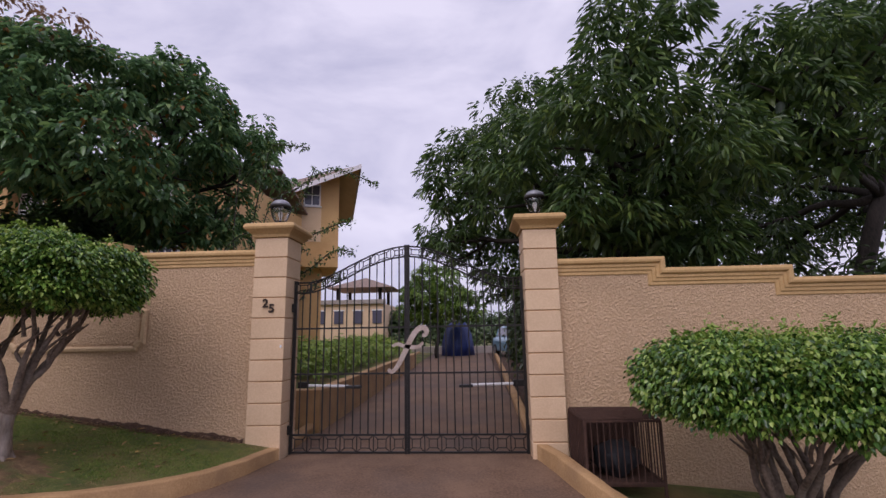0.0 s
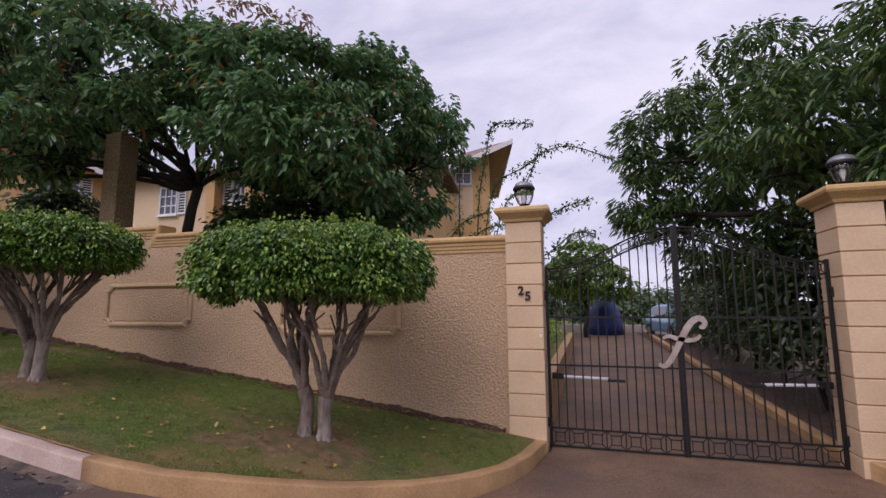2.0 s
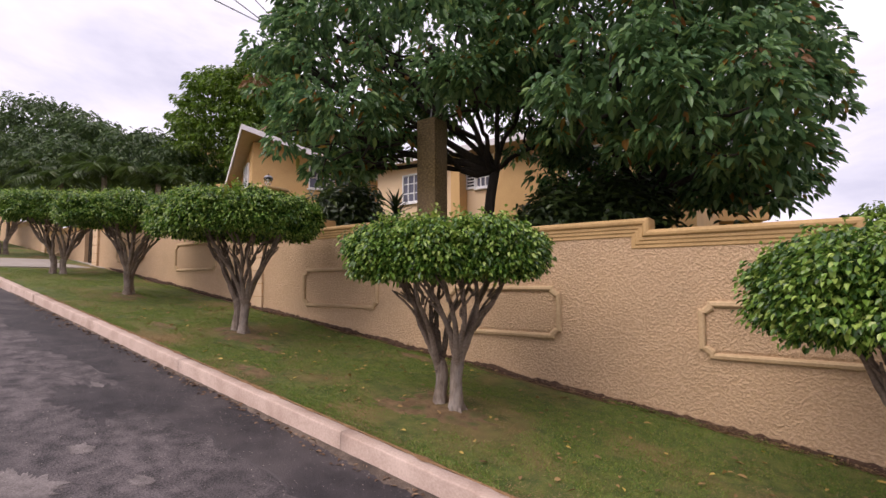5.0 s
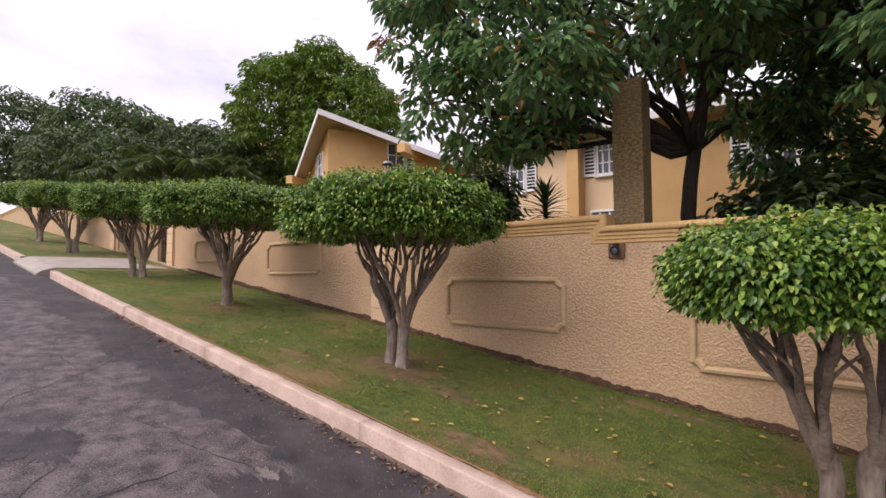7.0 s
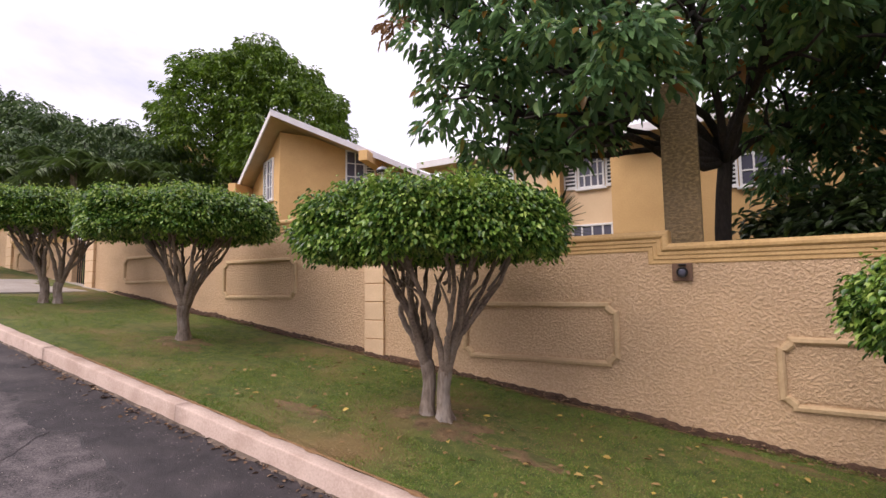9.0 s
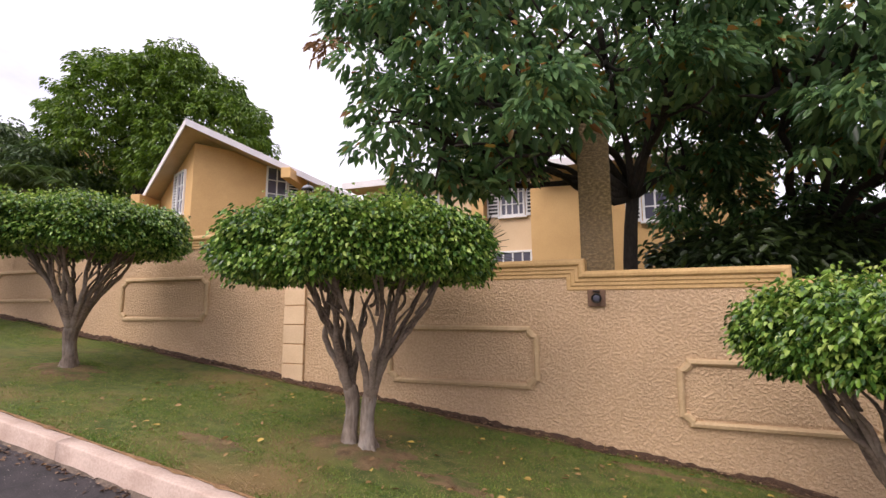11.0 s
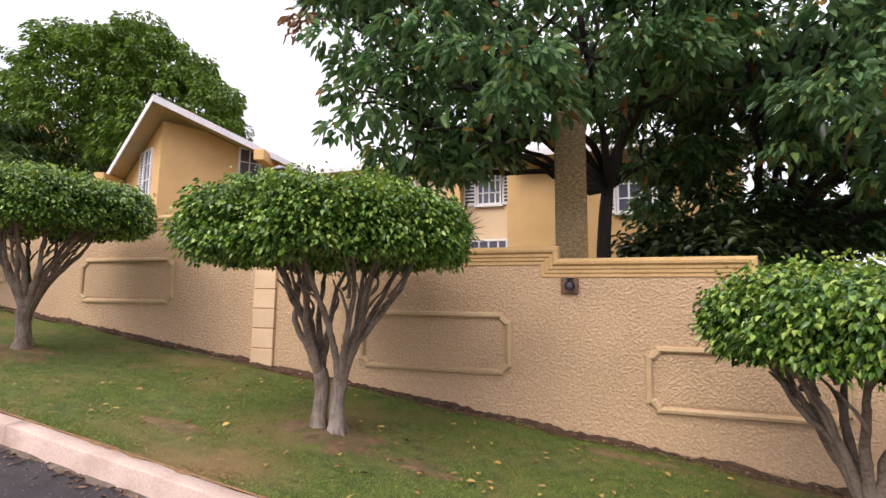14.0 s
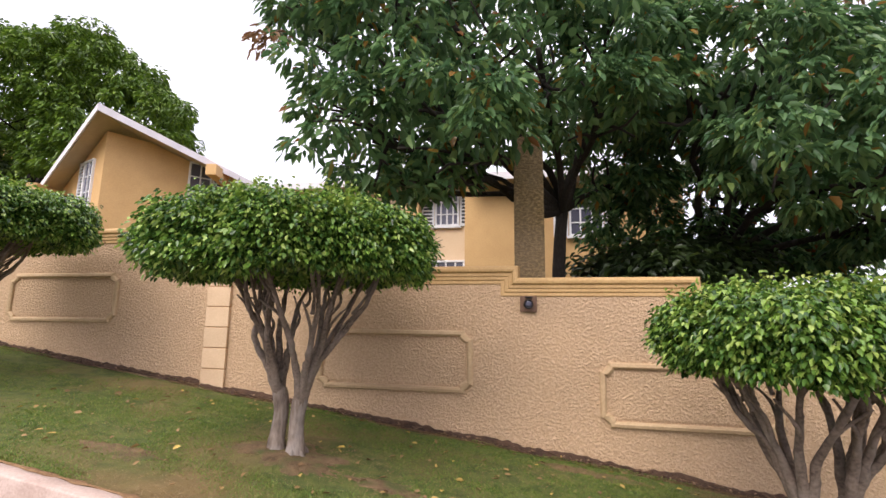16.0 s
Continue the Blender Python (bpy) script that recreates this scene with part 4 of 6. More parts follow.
broad_tree("domed_tree", "tall dome-shaped tree with a sunlit look put into its yellow-green leaves", DOME, (-31, 16, 3.2), (-31, 16, 7.5), M_DOME, M_BARK_DARK, 11, 2.6, 60, 0.21, inner=3500, base_r=0.4, reach=0.42)
FAR_A = [(-52, 14, 12.8, 4, 4, 3.2), (-47, 15, 11.6, 3.6, 3.5, 2.8), (-57, 13, 14.6, 4.6, 4, 3.6), (-43, 16, 10.6, 3.0, 3.0, 2.4), (-50, 12, 10.0, 4, 3, 2.6), (-57, 11, 11, 4, 3, 3), (-64, 9, 14, 5, 4, 5), (-60, 6, 11, 4, 3, 3)]
broad_tree("hillside_tree", "dark spreading trees on the hillside", FAR_A, (-50, 15, 5), (-50, 15, 9), M_FAR, M_BARK_DARK, 12, 0.9, 44, 0.34, "hillside trees", inner=2500, base_r=0.4, reach=0.7)
FAR_B = [(-38, 13, 9.4, 3.0, 2.5, 2.4), (-44, 11, 9.4, 3.2, 2.5, 2.4), (-49, 9, 10.0, 3.4, 2.5, 2.6), (-34, 14, 8, 2.4, 2.4, 2.2), (-40, 10, 7.0, 3, 1.8, 1.8)]
broad_tree("hillside_tree", "mixed green trees along the upper wall", FAR_B, (-42, 12, 4.6), (-42, 12, 7), M_FAR, M_BARK_DARK, 13, 1.4, 40, 0.28, "hillside trees", inner=2200, reach=0.55)
MID = [(-1.7, 22, 3.3, 1.5, 1.4, 1.4), (-0.9, 22.5, 2.6, 1.2, 1.2, 1.0), (-2.5, 22.5, 2.7, 1.1, 1.2, 1.0)]
broad_tree("garden_tree", "small round green tree beside the driveway", MID, (-1.7, 22.3, 0.4), (-1.7, 22.2, 2.0), M_DOME, M_BARK_DARK, 14, 5, 40, 0.17, inner=900, base_r=0.1)


# ---- the gate ----
def rod(bm, a, b, r=0.008, sides=6):
    return tube(bm, [a, b], r, sides)


def square_bar(bm, x, y, z0, z1, w=0.016):
    return box(bm, x - w / 2, x + w / 2, y - w / 2, y + w / 2, z0, z1)


GATE_Y, GATE_L, GATE_R, GATE_LOW = 5.56, -2.12, 0.60, 0.30
GATE_MID = (GATE_L + GATE_R) / 2


def arch_z(x):
    """Height of the arched top rail."""
    u = abs(x - GATE_MID) / ((GATE_R - GATE_L) / 2)
    return 2.67 - 0.44 * (1 - math.cos(min(1.0, u) * math.pi * 0.98)) / 2 if u < 0.86 else 2.67 - 0.44 * (1 - math.cos(0.86 * math.pi * 0.98)) / 2 - 0.02 * (u - 0.86)


def motif(bm, x0, x1, za, zb, y):
    """A small square held by four struts to the corners of its cell; za, zb: bottom and top at both sides."""
    q = [(x0, za(x0)), (x1, za(x1)), (x1, zb(x1)), (x0, zb(x0))]
    cx, cz = sum(p[0] for p in q) / 4, sum(p[1] for p in q) / 4
    inner = [(cx + (px - cx) * 0.5, cz + (pz - cz) * 0.5) for px, pz in q]
    for k in range(4):
        a, b = inner[k], inner[(k + 1) % 4]
        rod(bm, (a[0], y, a[1]), (b[0], y, b[1]), 0.006, 5)
        rod(bm, (q[k][0], y, q[k][1]), (a[0], y, a[1]), 0.006, 5)


def gate_leaf(x0, x1, hinge_left):
    leaf = thing("gate_leaf", "black wrought-iron driveway gate leaf with an arched top, closed", "gate", "gate leaves")
    n = 15
    xs = span(x0, x1, n)
    part("hinge_stile", square_bar(bmesh.new(), x0 if hinge_left else x1, GATE_Y, GATE_LOW - 0.02, arch_z(x0 if hinge_left else x1) + 0.02, 0.032), M_IRON, leaf)
    part("meeting_stile", square_bar(bmesh.new(), x1 - 0.012 if hinge_left else x0 + 0.012, GATE_Y, GATE_LOW - 0.02, arch_z(x1 if hinge_left else x0) + 0.02, 0.030), M_IRON, leaf)
    for name, z in (("bottom_rail", GATE_LOW), ("lower_rail", GATE_LOW + 0.19), ("lock_rail", 1.17), ("upper_rail", 1.70)):
        part(name, boxed(x0, x1, GATE_Y - 0.010, GATE_Y + 0.010, z - 0.010, z + 0.010), M_IRON, leaf)
    for name, off in (("arched_top_rail", 0.0), ("arched_inner_rail", -0.125)):
        part(name, tube(bmesh.new(), [(x, GATE_Y, arch_z(x) + off) for x in span(x0, x1, 24)], 0.010, 6), M_IRON, leaf)
    for i in range(1, n):
        top = arch_z(xs[i]) - 0.125 if i % 2 == 0 else (1.70 if i % 4 == 1 else arch_z(xs[i]) - 0.125)
        part("bar", square_bar(bmesh.new(), xs[i], GATE_Y, GATE_LOW + 0.19, arch_z(xs[i]) if i % 2 == 0 else arch_z(xs[i]) - 0.125, 0.015 if i % 2 == 0 else 0.011), M_IRON, leaf)
    cells = span(x0, x1, 7)
    for a, b in zip(cells, cells[1:]):
        bm = bmesh.new()
        motif(bm, a, b, lambda x: GATE_LOW, lambda x: GATE_LOW + 0.19, GATE_Y)
        square_bar(bm, b, GATE_Y, GATE_LOW, GATE_LOW + 0.19, 0.012)
        part("bottom_motif", bm, M_IRON, leaf)
        bm = bmesh.new()
        motif(bm, a, b, lambda x: arch_z(x) - 0.125, arch_z, GATE_Y)
        square_bar(bm, b, GATE_Y, arch_z(b) - 0.125, arch_z(b), 0.010)
        part("top_motif", bm, M_IRON, leaf)
    hx = x0 if hinge_left else x1
    for z in (0.55, 1.95):
        part("hinge", lathe(bmesh.new(), [(0.022, -0.05), (0.026, -0.045), (0.026, 0.045), (0.022, 0.05)], (hx + (-0.02 if hinge_left else 0.02), GATE_Y - 0.02, z), 10), M_IRON, leaf)
    return leaf


left_leaf = gate_leaf(GATE_L, GATE_MID - 0.004, True)
right_leaf = gate_leaf(GATE_MID + 0.004, GATE_R, False)


def script_ornament():
    """The flourish on the meeting stile: a leaning stroke with curled ends and a cross stroke."""
    th = thing("gate_ornament", "pale weathered metal script flourish fixed to the gate", "ornament")
    cx, cz = GATE_MID + 0.02, 1.45
    y = GATE_Y - 0.035

    def stroke(name, pts, wide):
        bm = bmesh.new()
        fine = []
        for i in range(len(pts) - 1):
            p0, p1, p2, p3 = (Vector(pts[max(0, min(len(pts) - 1, k))]) for k in (i - 1, i, i + 1, i + 2))
            for s in range(6):
                t = s / 6
                fine.append(0.5 * (2 * p1 + (p2 - p0) * t + (2 * p0 - 5 * p1 + 4 * p2 - p3) * t * t + (3 * p1 - p0 - 3 * p2 + p3) * t ** 3))
        fine.append(Vector(pts[-1]))
        rows = []
        for i, p in enumerate(fine):
            d = (fine[min(i + 1, len(fine) - 1)] - fine[max(i - 1, 0)]).normalized()
            nrm = Vector((-d.y, d.x))
            w = wide * (0.55 + 0.45 * math.sin(math.pi * i / (len(fine) - 1)))
            rows.append([bm.verts.new((cx + (p + nrm * s * w).x, yy, cz + (p + nrm * s * w).y)) for s, yy in ((-1, y), (1, y), (1, y + 0.016), (-1, y + 0.016))])
        for a, b in zip(rows, rows[1:]):
            for k in range(4):
                bm.faces.new((a[k], a[(k + 1) % 4], b[(k + 1) % 4], b[k]))
        bm.faces.new(rows[0])
        bm.faces.new(rows[-1][::-1])
        bmesh.ops.recalc_face_normals(bm, faces=bm.faces)
        part(name, bm, M_ORNAMENT, th)

    stroke("main_stroke", [(-0.24, -0.23), (-0.20, -0.26), (-0.13, -0.20), (-0.04, -0.03), (0.04, 0.13), (0.11, 0.22), (0.18, 0.24), (0.215, 0.20), (0.20, 0.155), (0.165, 0.155)], 0.032)
    stroke("cross_stroke", [(-0.19, 0.03), (-0.13, 0.055), (-0.05, 0.03), (0.06, 0.015), (0.13, 0.03), (0.17, 0.07)], 0.024)
    return th


script_ornament()
for x0, x1 in ((-2.10, -1.32), (0.60, -0.16)):
    th = thing("gate_opener", "white rod gate opener arm behind the gate", "gate opener", "gate openers")
    s = 1 if x1 > x0 else -1
    part("arm", tube(bmesh.new(), [(x0 + s * 0.10, 5.68, 1.03), (x0 + s * 0.62, 5.66, 1.02)], 0.016, 8), M_WHITE, th, "white arm")
    part("motor", boxed(min(x0, x0 + s * 0.13), max(x0, x0 + s * 0.13), 5.66, 5.72, 1.0, 1.07, 0.008), M_IRON, th, "black motor end")
    part("bracket", boxed(min(x0 + s * 0.60, x1), max(x0 + s * 0.60, x1), GATE_Y + 0.012, 5.68, 1.0, 1.03, 0.004), M_IRON, th)


# ---- lamps on the pillars ----
def pillar_lamp(x, y, z, s=1.0):
    th = thing("pillar_lamp", "black urn-shaped lantern with a domed lid and clear glass", "lamp", "pillar lamps", (x, y, z))
    part("foot", lathe(bmesh.new(), [(0.085, 0.0), (0.08, 0.018), (0.035, 0.03), (0.028, 0.05), (0.05, 0.062), (0.06, 0.075)], (0, 0, 0), 20), M_IRON, th, "", True)
    g = part("glass", lathe(bmesh.new(), [(0.055, 0.072), (0.085, 0.12), (0.108, 0.19), (0.115, 0.25), (0.112, 0.252), (0.10, 0.19), (0.078, 0.122), (0.05, 0.078)], (0, 0, 0), 20), M_LAMP_GLASS, th, "clear seeded glass", True)
    g.visible_shadow = False
    part("bulb", lathe(bmesh.new(), [(0.012, 0.08), (0.014, 0.12), (0.026, 0.15), (0.03, 0.18), (0.02, 0.205), (0.004, 0.215)], (0, 0, 0), 12), M_WHITE, th, "white bulb", True)
    part("rim", lathe(bmesh.new(), [(0.112, 0.245), (0.128, 0.25), (0.132, 0.265), (0.122, 0.28)], (0, 0, 0), 20), M_IRON, th, "", True)
    part("lid", lathe(bmesh.new(), [(0.122, 0.278), (0.115, 0.30), (0.095, 0.328), (0.06, 0.348), (0.02, 0.357)], (0, 0, 0), 20), M_LAMP_LID, th, "weathered grey lid", True)
    part("finial", lathe(bmesh.new(), [(0.012, 0.355), (0.018, 0.368), (0.010, 0.38), (0.012, 0.392), (0.003, 0.42)], (0, 0, 0), 10), M_IRON, th, "", True)
    for k in range(4):
        a = k * math.pi / 2 + 0.4
        pts = [(r * math.cos(a), r * math.sin(a), h) for r, h in ((0.058, 0.07), (0.090, 0.12), (0.113, 0.19), (0.12, 0.255))]
        part("rib", tube(bmesh.new(), pts, 0.005, 5), M_IRON, th)
    th.scale = (s, s, s)
    return th


M_LAMP_GLASS = glass_material("lamp_glass", (0.95, 0.95, 0.97), 0.12)
M_LAMP_LID = plain("lamp_lid_grey", (0.32, 0.32, 0.35), 0.4, 0.5)
pillar_lamp(-2.35, 5.54, 2.95)
pillar_lamp(0.81, 5.54, 2.96)
pillar_lamp(-13.09, 5.56, 4.12, 0.7)


# ---- number, bell plate, flood lamp ----
def digit(text, x, z, size):
    cu = bpy.data.curves.new("digit", "FONT")
    cu.body, cu.size, cu.extrude, cu.offset = text, size, 0.006, 0.004
    tmp = bpy.data.objects.new("digit_text", cu)
    scene.collection.objects.link(tmp)
    me = bpy.data.meshes.new_from_object(tmp.evaluated_get(bpy.context.evaluated_depsgraph_get()))
    bpy.data.objects.remove(tmp)
    me.materials.clear()
    me.materials.append(M_BRONZE)
    ob = new("house_number", me)
    ob.matrix_basis = pose(x, 5.32 - 0.009, z, 90, 0, 0)
    tagged(ob, "dark bronze numeral " + text + " on the gate pillar", "house number", "house numbers")


digit("2", -2.42, 1.955, 0.135)
digit("5", -2.345, 1.895, 0.135)
bell = thing("bell_plate", "small weathered bell plate on the pillar", "doorbell")
part("plate", boxed(-2.235, -2.165, 5.308, 5.322, 1.475, 1.535, 0.003), M_STEEL, bell)
part("button", lathe(bmesh.new(), [(0.013, 0), (0.013, 0.008), (0.009, 0.011)], (0, 0, 0), 12), M_BRONZE, bell)
bell.children[1].matrix_basis = pose(-2.205, 5.308, 1.505, 90, 0, 0)
part("name_strip", boxed(-2.192, -2.170, 5.304, 5.309, 1.49, 1.52, 0.001), M_WHITE, bell)

flood = thing("wall_spotlight", "small black round spotlight on a brown plate under the coping", "spotlight")
part("back_plate", boxed(-9.44, -9.265, 5.37, 5.41, 2.685, 2.855, 0.006), M_SPOT_PLATE, flood, "brown mounting plate")
bm = lathe(bmesh.new(), [(0.035, 0.0), (0.05, 0.02), (0.062, 0.05), (0.068, 0.09), (0.070, 0.105), (0.058, 0.106), (0.05, 0.085)], (0, 0, 0), 18)
bm.transform(pose(-9.35, 5.37, 2.785, 105, 0, 0) @ Matrix.Scale(0.72, 4))
part("lamp_head", bm, M_IRON, flood, "black lamp head", True)
bm = lathe(bmesh.new(), [(0.052, 0.088), (0.045, 0.096), (0.02, 0.102)], (0, 0, 0), 18)
bm.transform(pose(-9.35, 5.37, 2.785, 105, 0, 0) @ Matrix.Scale(0.72, 4))
part("lens", bm, M_PANE, flood, "dark glass lens", True)
part("hood", boxed(-9.385, -9.315, 5.32, 5.37, 2.835, 2.847, 0.004), M_IRON, flood)

# roughcast pier behind the wall
pier = thing("roughcast_pier", "tall brown roughcast pier standing behind the wall", "pier")
part("shaft", boxed(-9.52, -9.17, 5.80, 6.15, 1.0, 4.82, 0.015), M_PIER, pier)
part("pier_wire", tube(bmesh.new(), [(-9.36, 5.95, 4.78), (-9.35, 5.95, 4.9), (-9.34, 5.96, 5.02)], 0.012, 6), M_STEEL, pier, "grey conduit at the top")


# ---- the cage beside the gate ----
M_SACK = plain("black_plastic", (0.012, 0.012, 0.016), 0.75)


def cage():
    th = thing("animal_cage", "rusty brown wire cage on short legs against the wall", "cage")
    x0, x1, y0, y1, z0, z1 = 1.03, 1.72, 4.64, 5.34, 0.25, 0.79
    for x in (x0, x1):
        for y in (y0, y1):
            part("corner_post", square_bar(bmesh.new(), x, y, verge_z(x) - 0.02, z1, 0.024), M_RUST, th)
    for z in (z0, z1):
        for y in (y0, y1):
            part("rail", boxed(x0, x1, y - 0.01, y + 0.01, z - 0.01, z + 0.01), M_RUST, th)
        for x in (x0, x1):
            part("rail", boxed(x - 0.01, x + 0.01, y0, y1, z - 0.01, z + 0.01), M_RUST, th)
    for y, nm in ((y0, "front_bar"), (y1, "back_bar")):
        for x in span(x0, x1, 12)[1:-1]:
            part(nm, square_bar(bmesh.new(), x, y, z0, z1, 0.009), M_RUST, th)
    for x, nm in ((x0, "side_bar"), (x1, "side_bar")):
        for y in span(y0, y1, 9)[1:-1]:
            part(nm, square_bar(bmesh.new(), x, y, z0, z1, 0.010), M_RUST, th)
    bm = bmesh.new()
    for x in span(x0, x1, 26):
        box(bm, x - 0.004, x + 0.004, y0, y1, z1 + 0.010, z1 + 0.016)
    for y in span(y0, y1, 26):
        box(bm, x0, x1, y - 0.004, y + 0.004, z1 + 0.0165, z1 + 0.022)
    tagged(part("top_mesh", bm, M_RUST, th, "rusted mesh lid"), kind="stuff")
    part("back_sheet", boxed(x0 + 0.02, x1 - 0.02, y1 + 0.012, y1 + 0.02, z0, z1), M_RUST, th, "rusted back sheet")
    part("side_sheet", boxed(x0 + 0.012, x0 + 0.02, y0 + 0.02, y1, z0, z1), M_RUST, th, "rusted side sheet")
    part("floor_tray", boxed(x0, x1, y0, y1, z0 - 0.03, z0 - 0.012), M_RUST, th, "rusted tray")
    sack = bmesh.new()
    bmesh.ops.create_icosphere(sack, subdivisions=3, radius=1)
    for v in sack.verts:
        n = noise.noise(v.co * 2.1) * 0.4 + noise.noise(v.co * 6) * 0.15
        v.co = Vector((1.40 + v.co.x * 0.21 * (1 + n), 4.98 + v.co.y * 0.2 * (1 + n), z0 + 0.145 + max(-0.98, v.co.z) * 0.16 * (1 + n)))
    ob = link_mesh("black_sack", sack, M_SACK, smooth=True)
    tagged(ob, "black crumpled plastic sack inside the cage", "sack")


cage()


# ---- houses behind the wall ----
def prism(poly, depth_vec):
    """A slab: a flat outline pushed along a vector."""
    bm = bmesh.new()
    a = [bm.verts.new(p) for p in poly]
    b = [bm.verts.new(Vector(p) + Vector(depth_vec)) for p in poly]
    bm.faces.new(a)
    bm.faces.new(b[::-1])
    for k in range(len(a)):
        bm.faces.new((a[k], b[k], b[(k + 1) % len(a)], a[(k + 1) % len(a)]))
    bmesh.ops.recalc_face_normals(bm, faces=bm.faces)
    return bm


def casement(parent, origin, along, wide, high, panes=(2, 3), shutters=(0, 1), proud=0.06):
    """A white casement at a wall: frame, glazing bars, dark panes and louvred shutters."""
    o, u = Vector(origin), Vector(along).normalized()
    nrm = Vector((u.y, -u.x, 0))
    m = Matrix.Translation(o) @ Matrix((u, -nrm, Vector((0, 0, 1)))).transposed().to_4x4()
    win = new("window", None)
    win.parent = parent

    def add(name, bm, mat):
        bm.transform(m)
        return part(name, bm, mat, win)

    add("pane", boxed(0.03, wide - 0.03, -0.02, -0.012, 0.03, high - 0.03), M_PANE)
    for a, b, c, d in ((0, wide, 0, 0.05), (0, wide, high - 0.05, high), (0, 0.05, 0.05, high - 0.05), (wide - 0.05, wide, 0.05, high - 0.05)):
        add("window_frame", boxed(a, b, -proud, 0.02, c, d, 0.006), M_WHITE)
    for k in range(1, panes[0]):
        x = wide * k / panes[0]
        add("glazing_bar", boxed(x - 0.018, x + 0.018, -proud + 0.015, -0.015, 0.05, high - 0.05), M_WHITE)
    for k in range(1, panes[1]):
        z = high * k / panes[1]
        add("glazing_bar", boxed(0.05, wide - 0.05, -proud + 0.018, -0.015, z - 0.014, z + 0.014), M_WHITE)
    add("window_sill", boxed(-0.05, wide + 0.05, -0.10, 0.0, -0.05, 0.0, 0.008), M_WHITE)
    for side in shutters:
        x0 = wide + 0.02 if side else -0.34
        for a, b, c, d in ((x0, x0 + 0.04, 0, high), (x0 + 0.28, x0 + 0.32, 0, high), (x0 + 0.04, x0 + 0.28, 0, 0.04), (x0 + 0.04, x0 + 0.28, high - 0.04, high)):
            add("shutter_frame", boxed(a, b, -0.05, -0.012, c, d), M_WHITE)
        # Added near-black sheet that paints the shade between the louvres.
        add("shutter_back", boxed(x0 + 0.04, x0 + 0.28, -0.016, -0.012, 0.04, high - 0.04), M_GAP_SHADE)
        n = int(high / 0.085)
        for k in range(n):
            z = 0.06 + (high - 0.12) * k / (n - 1)
            add("louvre", boxed(x0 + 0.04, x0 + 0.28, -0.044, -0.020, z - 0.018, z + 0.012), M_WHITE)
    return win


def prow_house(name, label, apex, u, v, slope_u, slope_v, run_u, run_v, corner, low, depth=5.0):
    """A wing whose two walls meet at a corner under the ridge, with deep raking eaves."""
    th = thing(name, label, "house", "houses")
    A, C = Vector(apex), Vector((*corner, 0))
    u, v = Vector((*u, 0)).normalized(), Vector((*v, 0)).normalized()
    back = (u + v).normalized()
    up = Vector((0, 0, 1))

    def under(p):
        """The roof's underside above a plan point."""
        d = Vector((p.x - A.x, p.y - A.y, 0))
        det = u.x * v.y - u.y * v.x
        ku, kv = (d.x * v.y - d.y * v.x) / det, (u.x * d.y - u.y * d.x) / det
        base = min(ku, kv)
        return A.z - (slope_u * (ku - base) if ku > kv else slope_v * (kv - base)) - 0.17

    for d, run, nm in ((u, run_u - 0.5, "wall"), (v, run_v - 0.8, "wall")):
        pts = [C + d * run * k / 6 for k in range(7)]
        poly = [Vector((p.x, p.y, low)) for p in (pts[0], pts[-1])] + [Vector((p.x, p.y, under(p))) for p in pts[::-1]]
        part(nm, prism(poly, back * 0.2), M_HOUSE, th)
    for d, sl, run in ((u, slope_u, run_u), (v, slope_v, run_v)):
        e = A + d * run - up * sl * run
        ridge = back * depth
        part("roof_plane", prism([A, e, e + ridge, A + ridge], (0, 0, -0.09)), M_ROOF, th, "brown shingled roof plane")
        part("soffit", prism([A + back * 0.05 - up * 0.10, e + back * 0.05 - up * 0.10, e + ridge - up * 0.10, A + ridge - up * 0.10], (0, 0, -0.03)), M_SOFFIT, th, "peach boarded soffit")
        part("barge_board", prism([A - back * 0.03 + up * 0.03, e - back * 0.03 + up * 0.03, e - back * 0.03 - up * 0.15, A - back * 0.03 - up * 0.15], back * 0.05), M_FASCIA, th, "white painted barge board")
    return th, A, C, u, v, back


U1, V1 = (0.574, 0.819), (-0.93, 0.37)
gable, A1, C1, u1, v1, b1 = prow_house("gabled_house", "ochre gabled house with white barge boards and louvred windows", (-19.55, 8.89, 7.62), U1, V1, 0.30, 0.45, 6.5, 3.4, (-20.05, 9.63), 3.0)
p = C1 + u1 * 1.95
casement(gable, (p.x, p.y, 5.72), u1, 0.62, 1.25, (2, 3), (1,))
p = C1 + v1 * 1.05
casement(gable, (p.x, p.y, 5.35), -v1, 0.55, 1.3, (2, 3), (0,))
for d, k, sl in ((u1, 2.75, 0.30), (v1, 3.2, 0.45)):
    q = A1 + d * k - Vector((0, 0, sl * k))
    bm = boxed(-0.14, 0.14, -0.35, 1.2, -0.40, -0.10, 0.01)
    m = Matrix.Translation(q) @ Matrix((Vector((b1.y, -b1.x, 0)), b1, Vector((0, 0, 1)))).transposed().to_4x4()
    bm.transform(m)
    part("purlin", bm, M_HOUSE, gable)

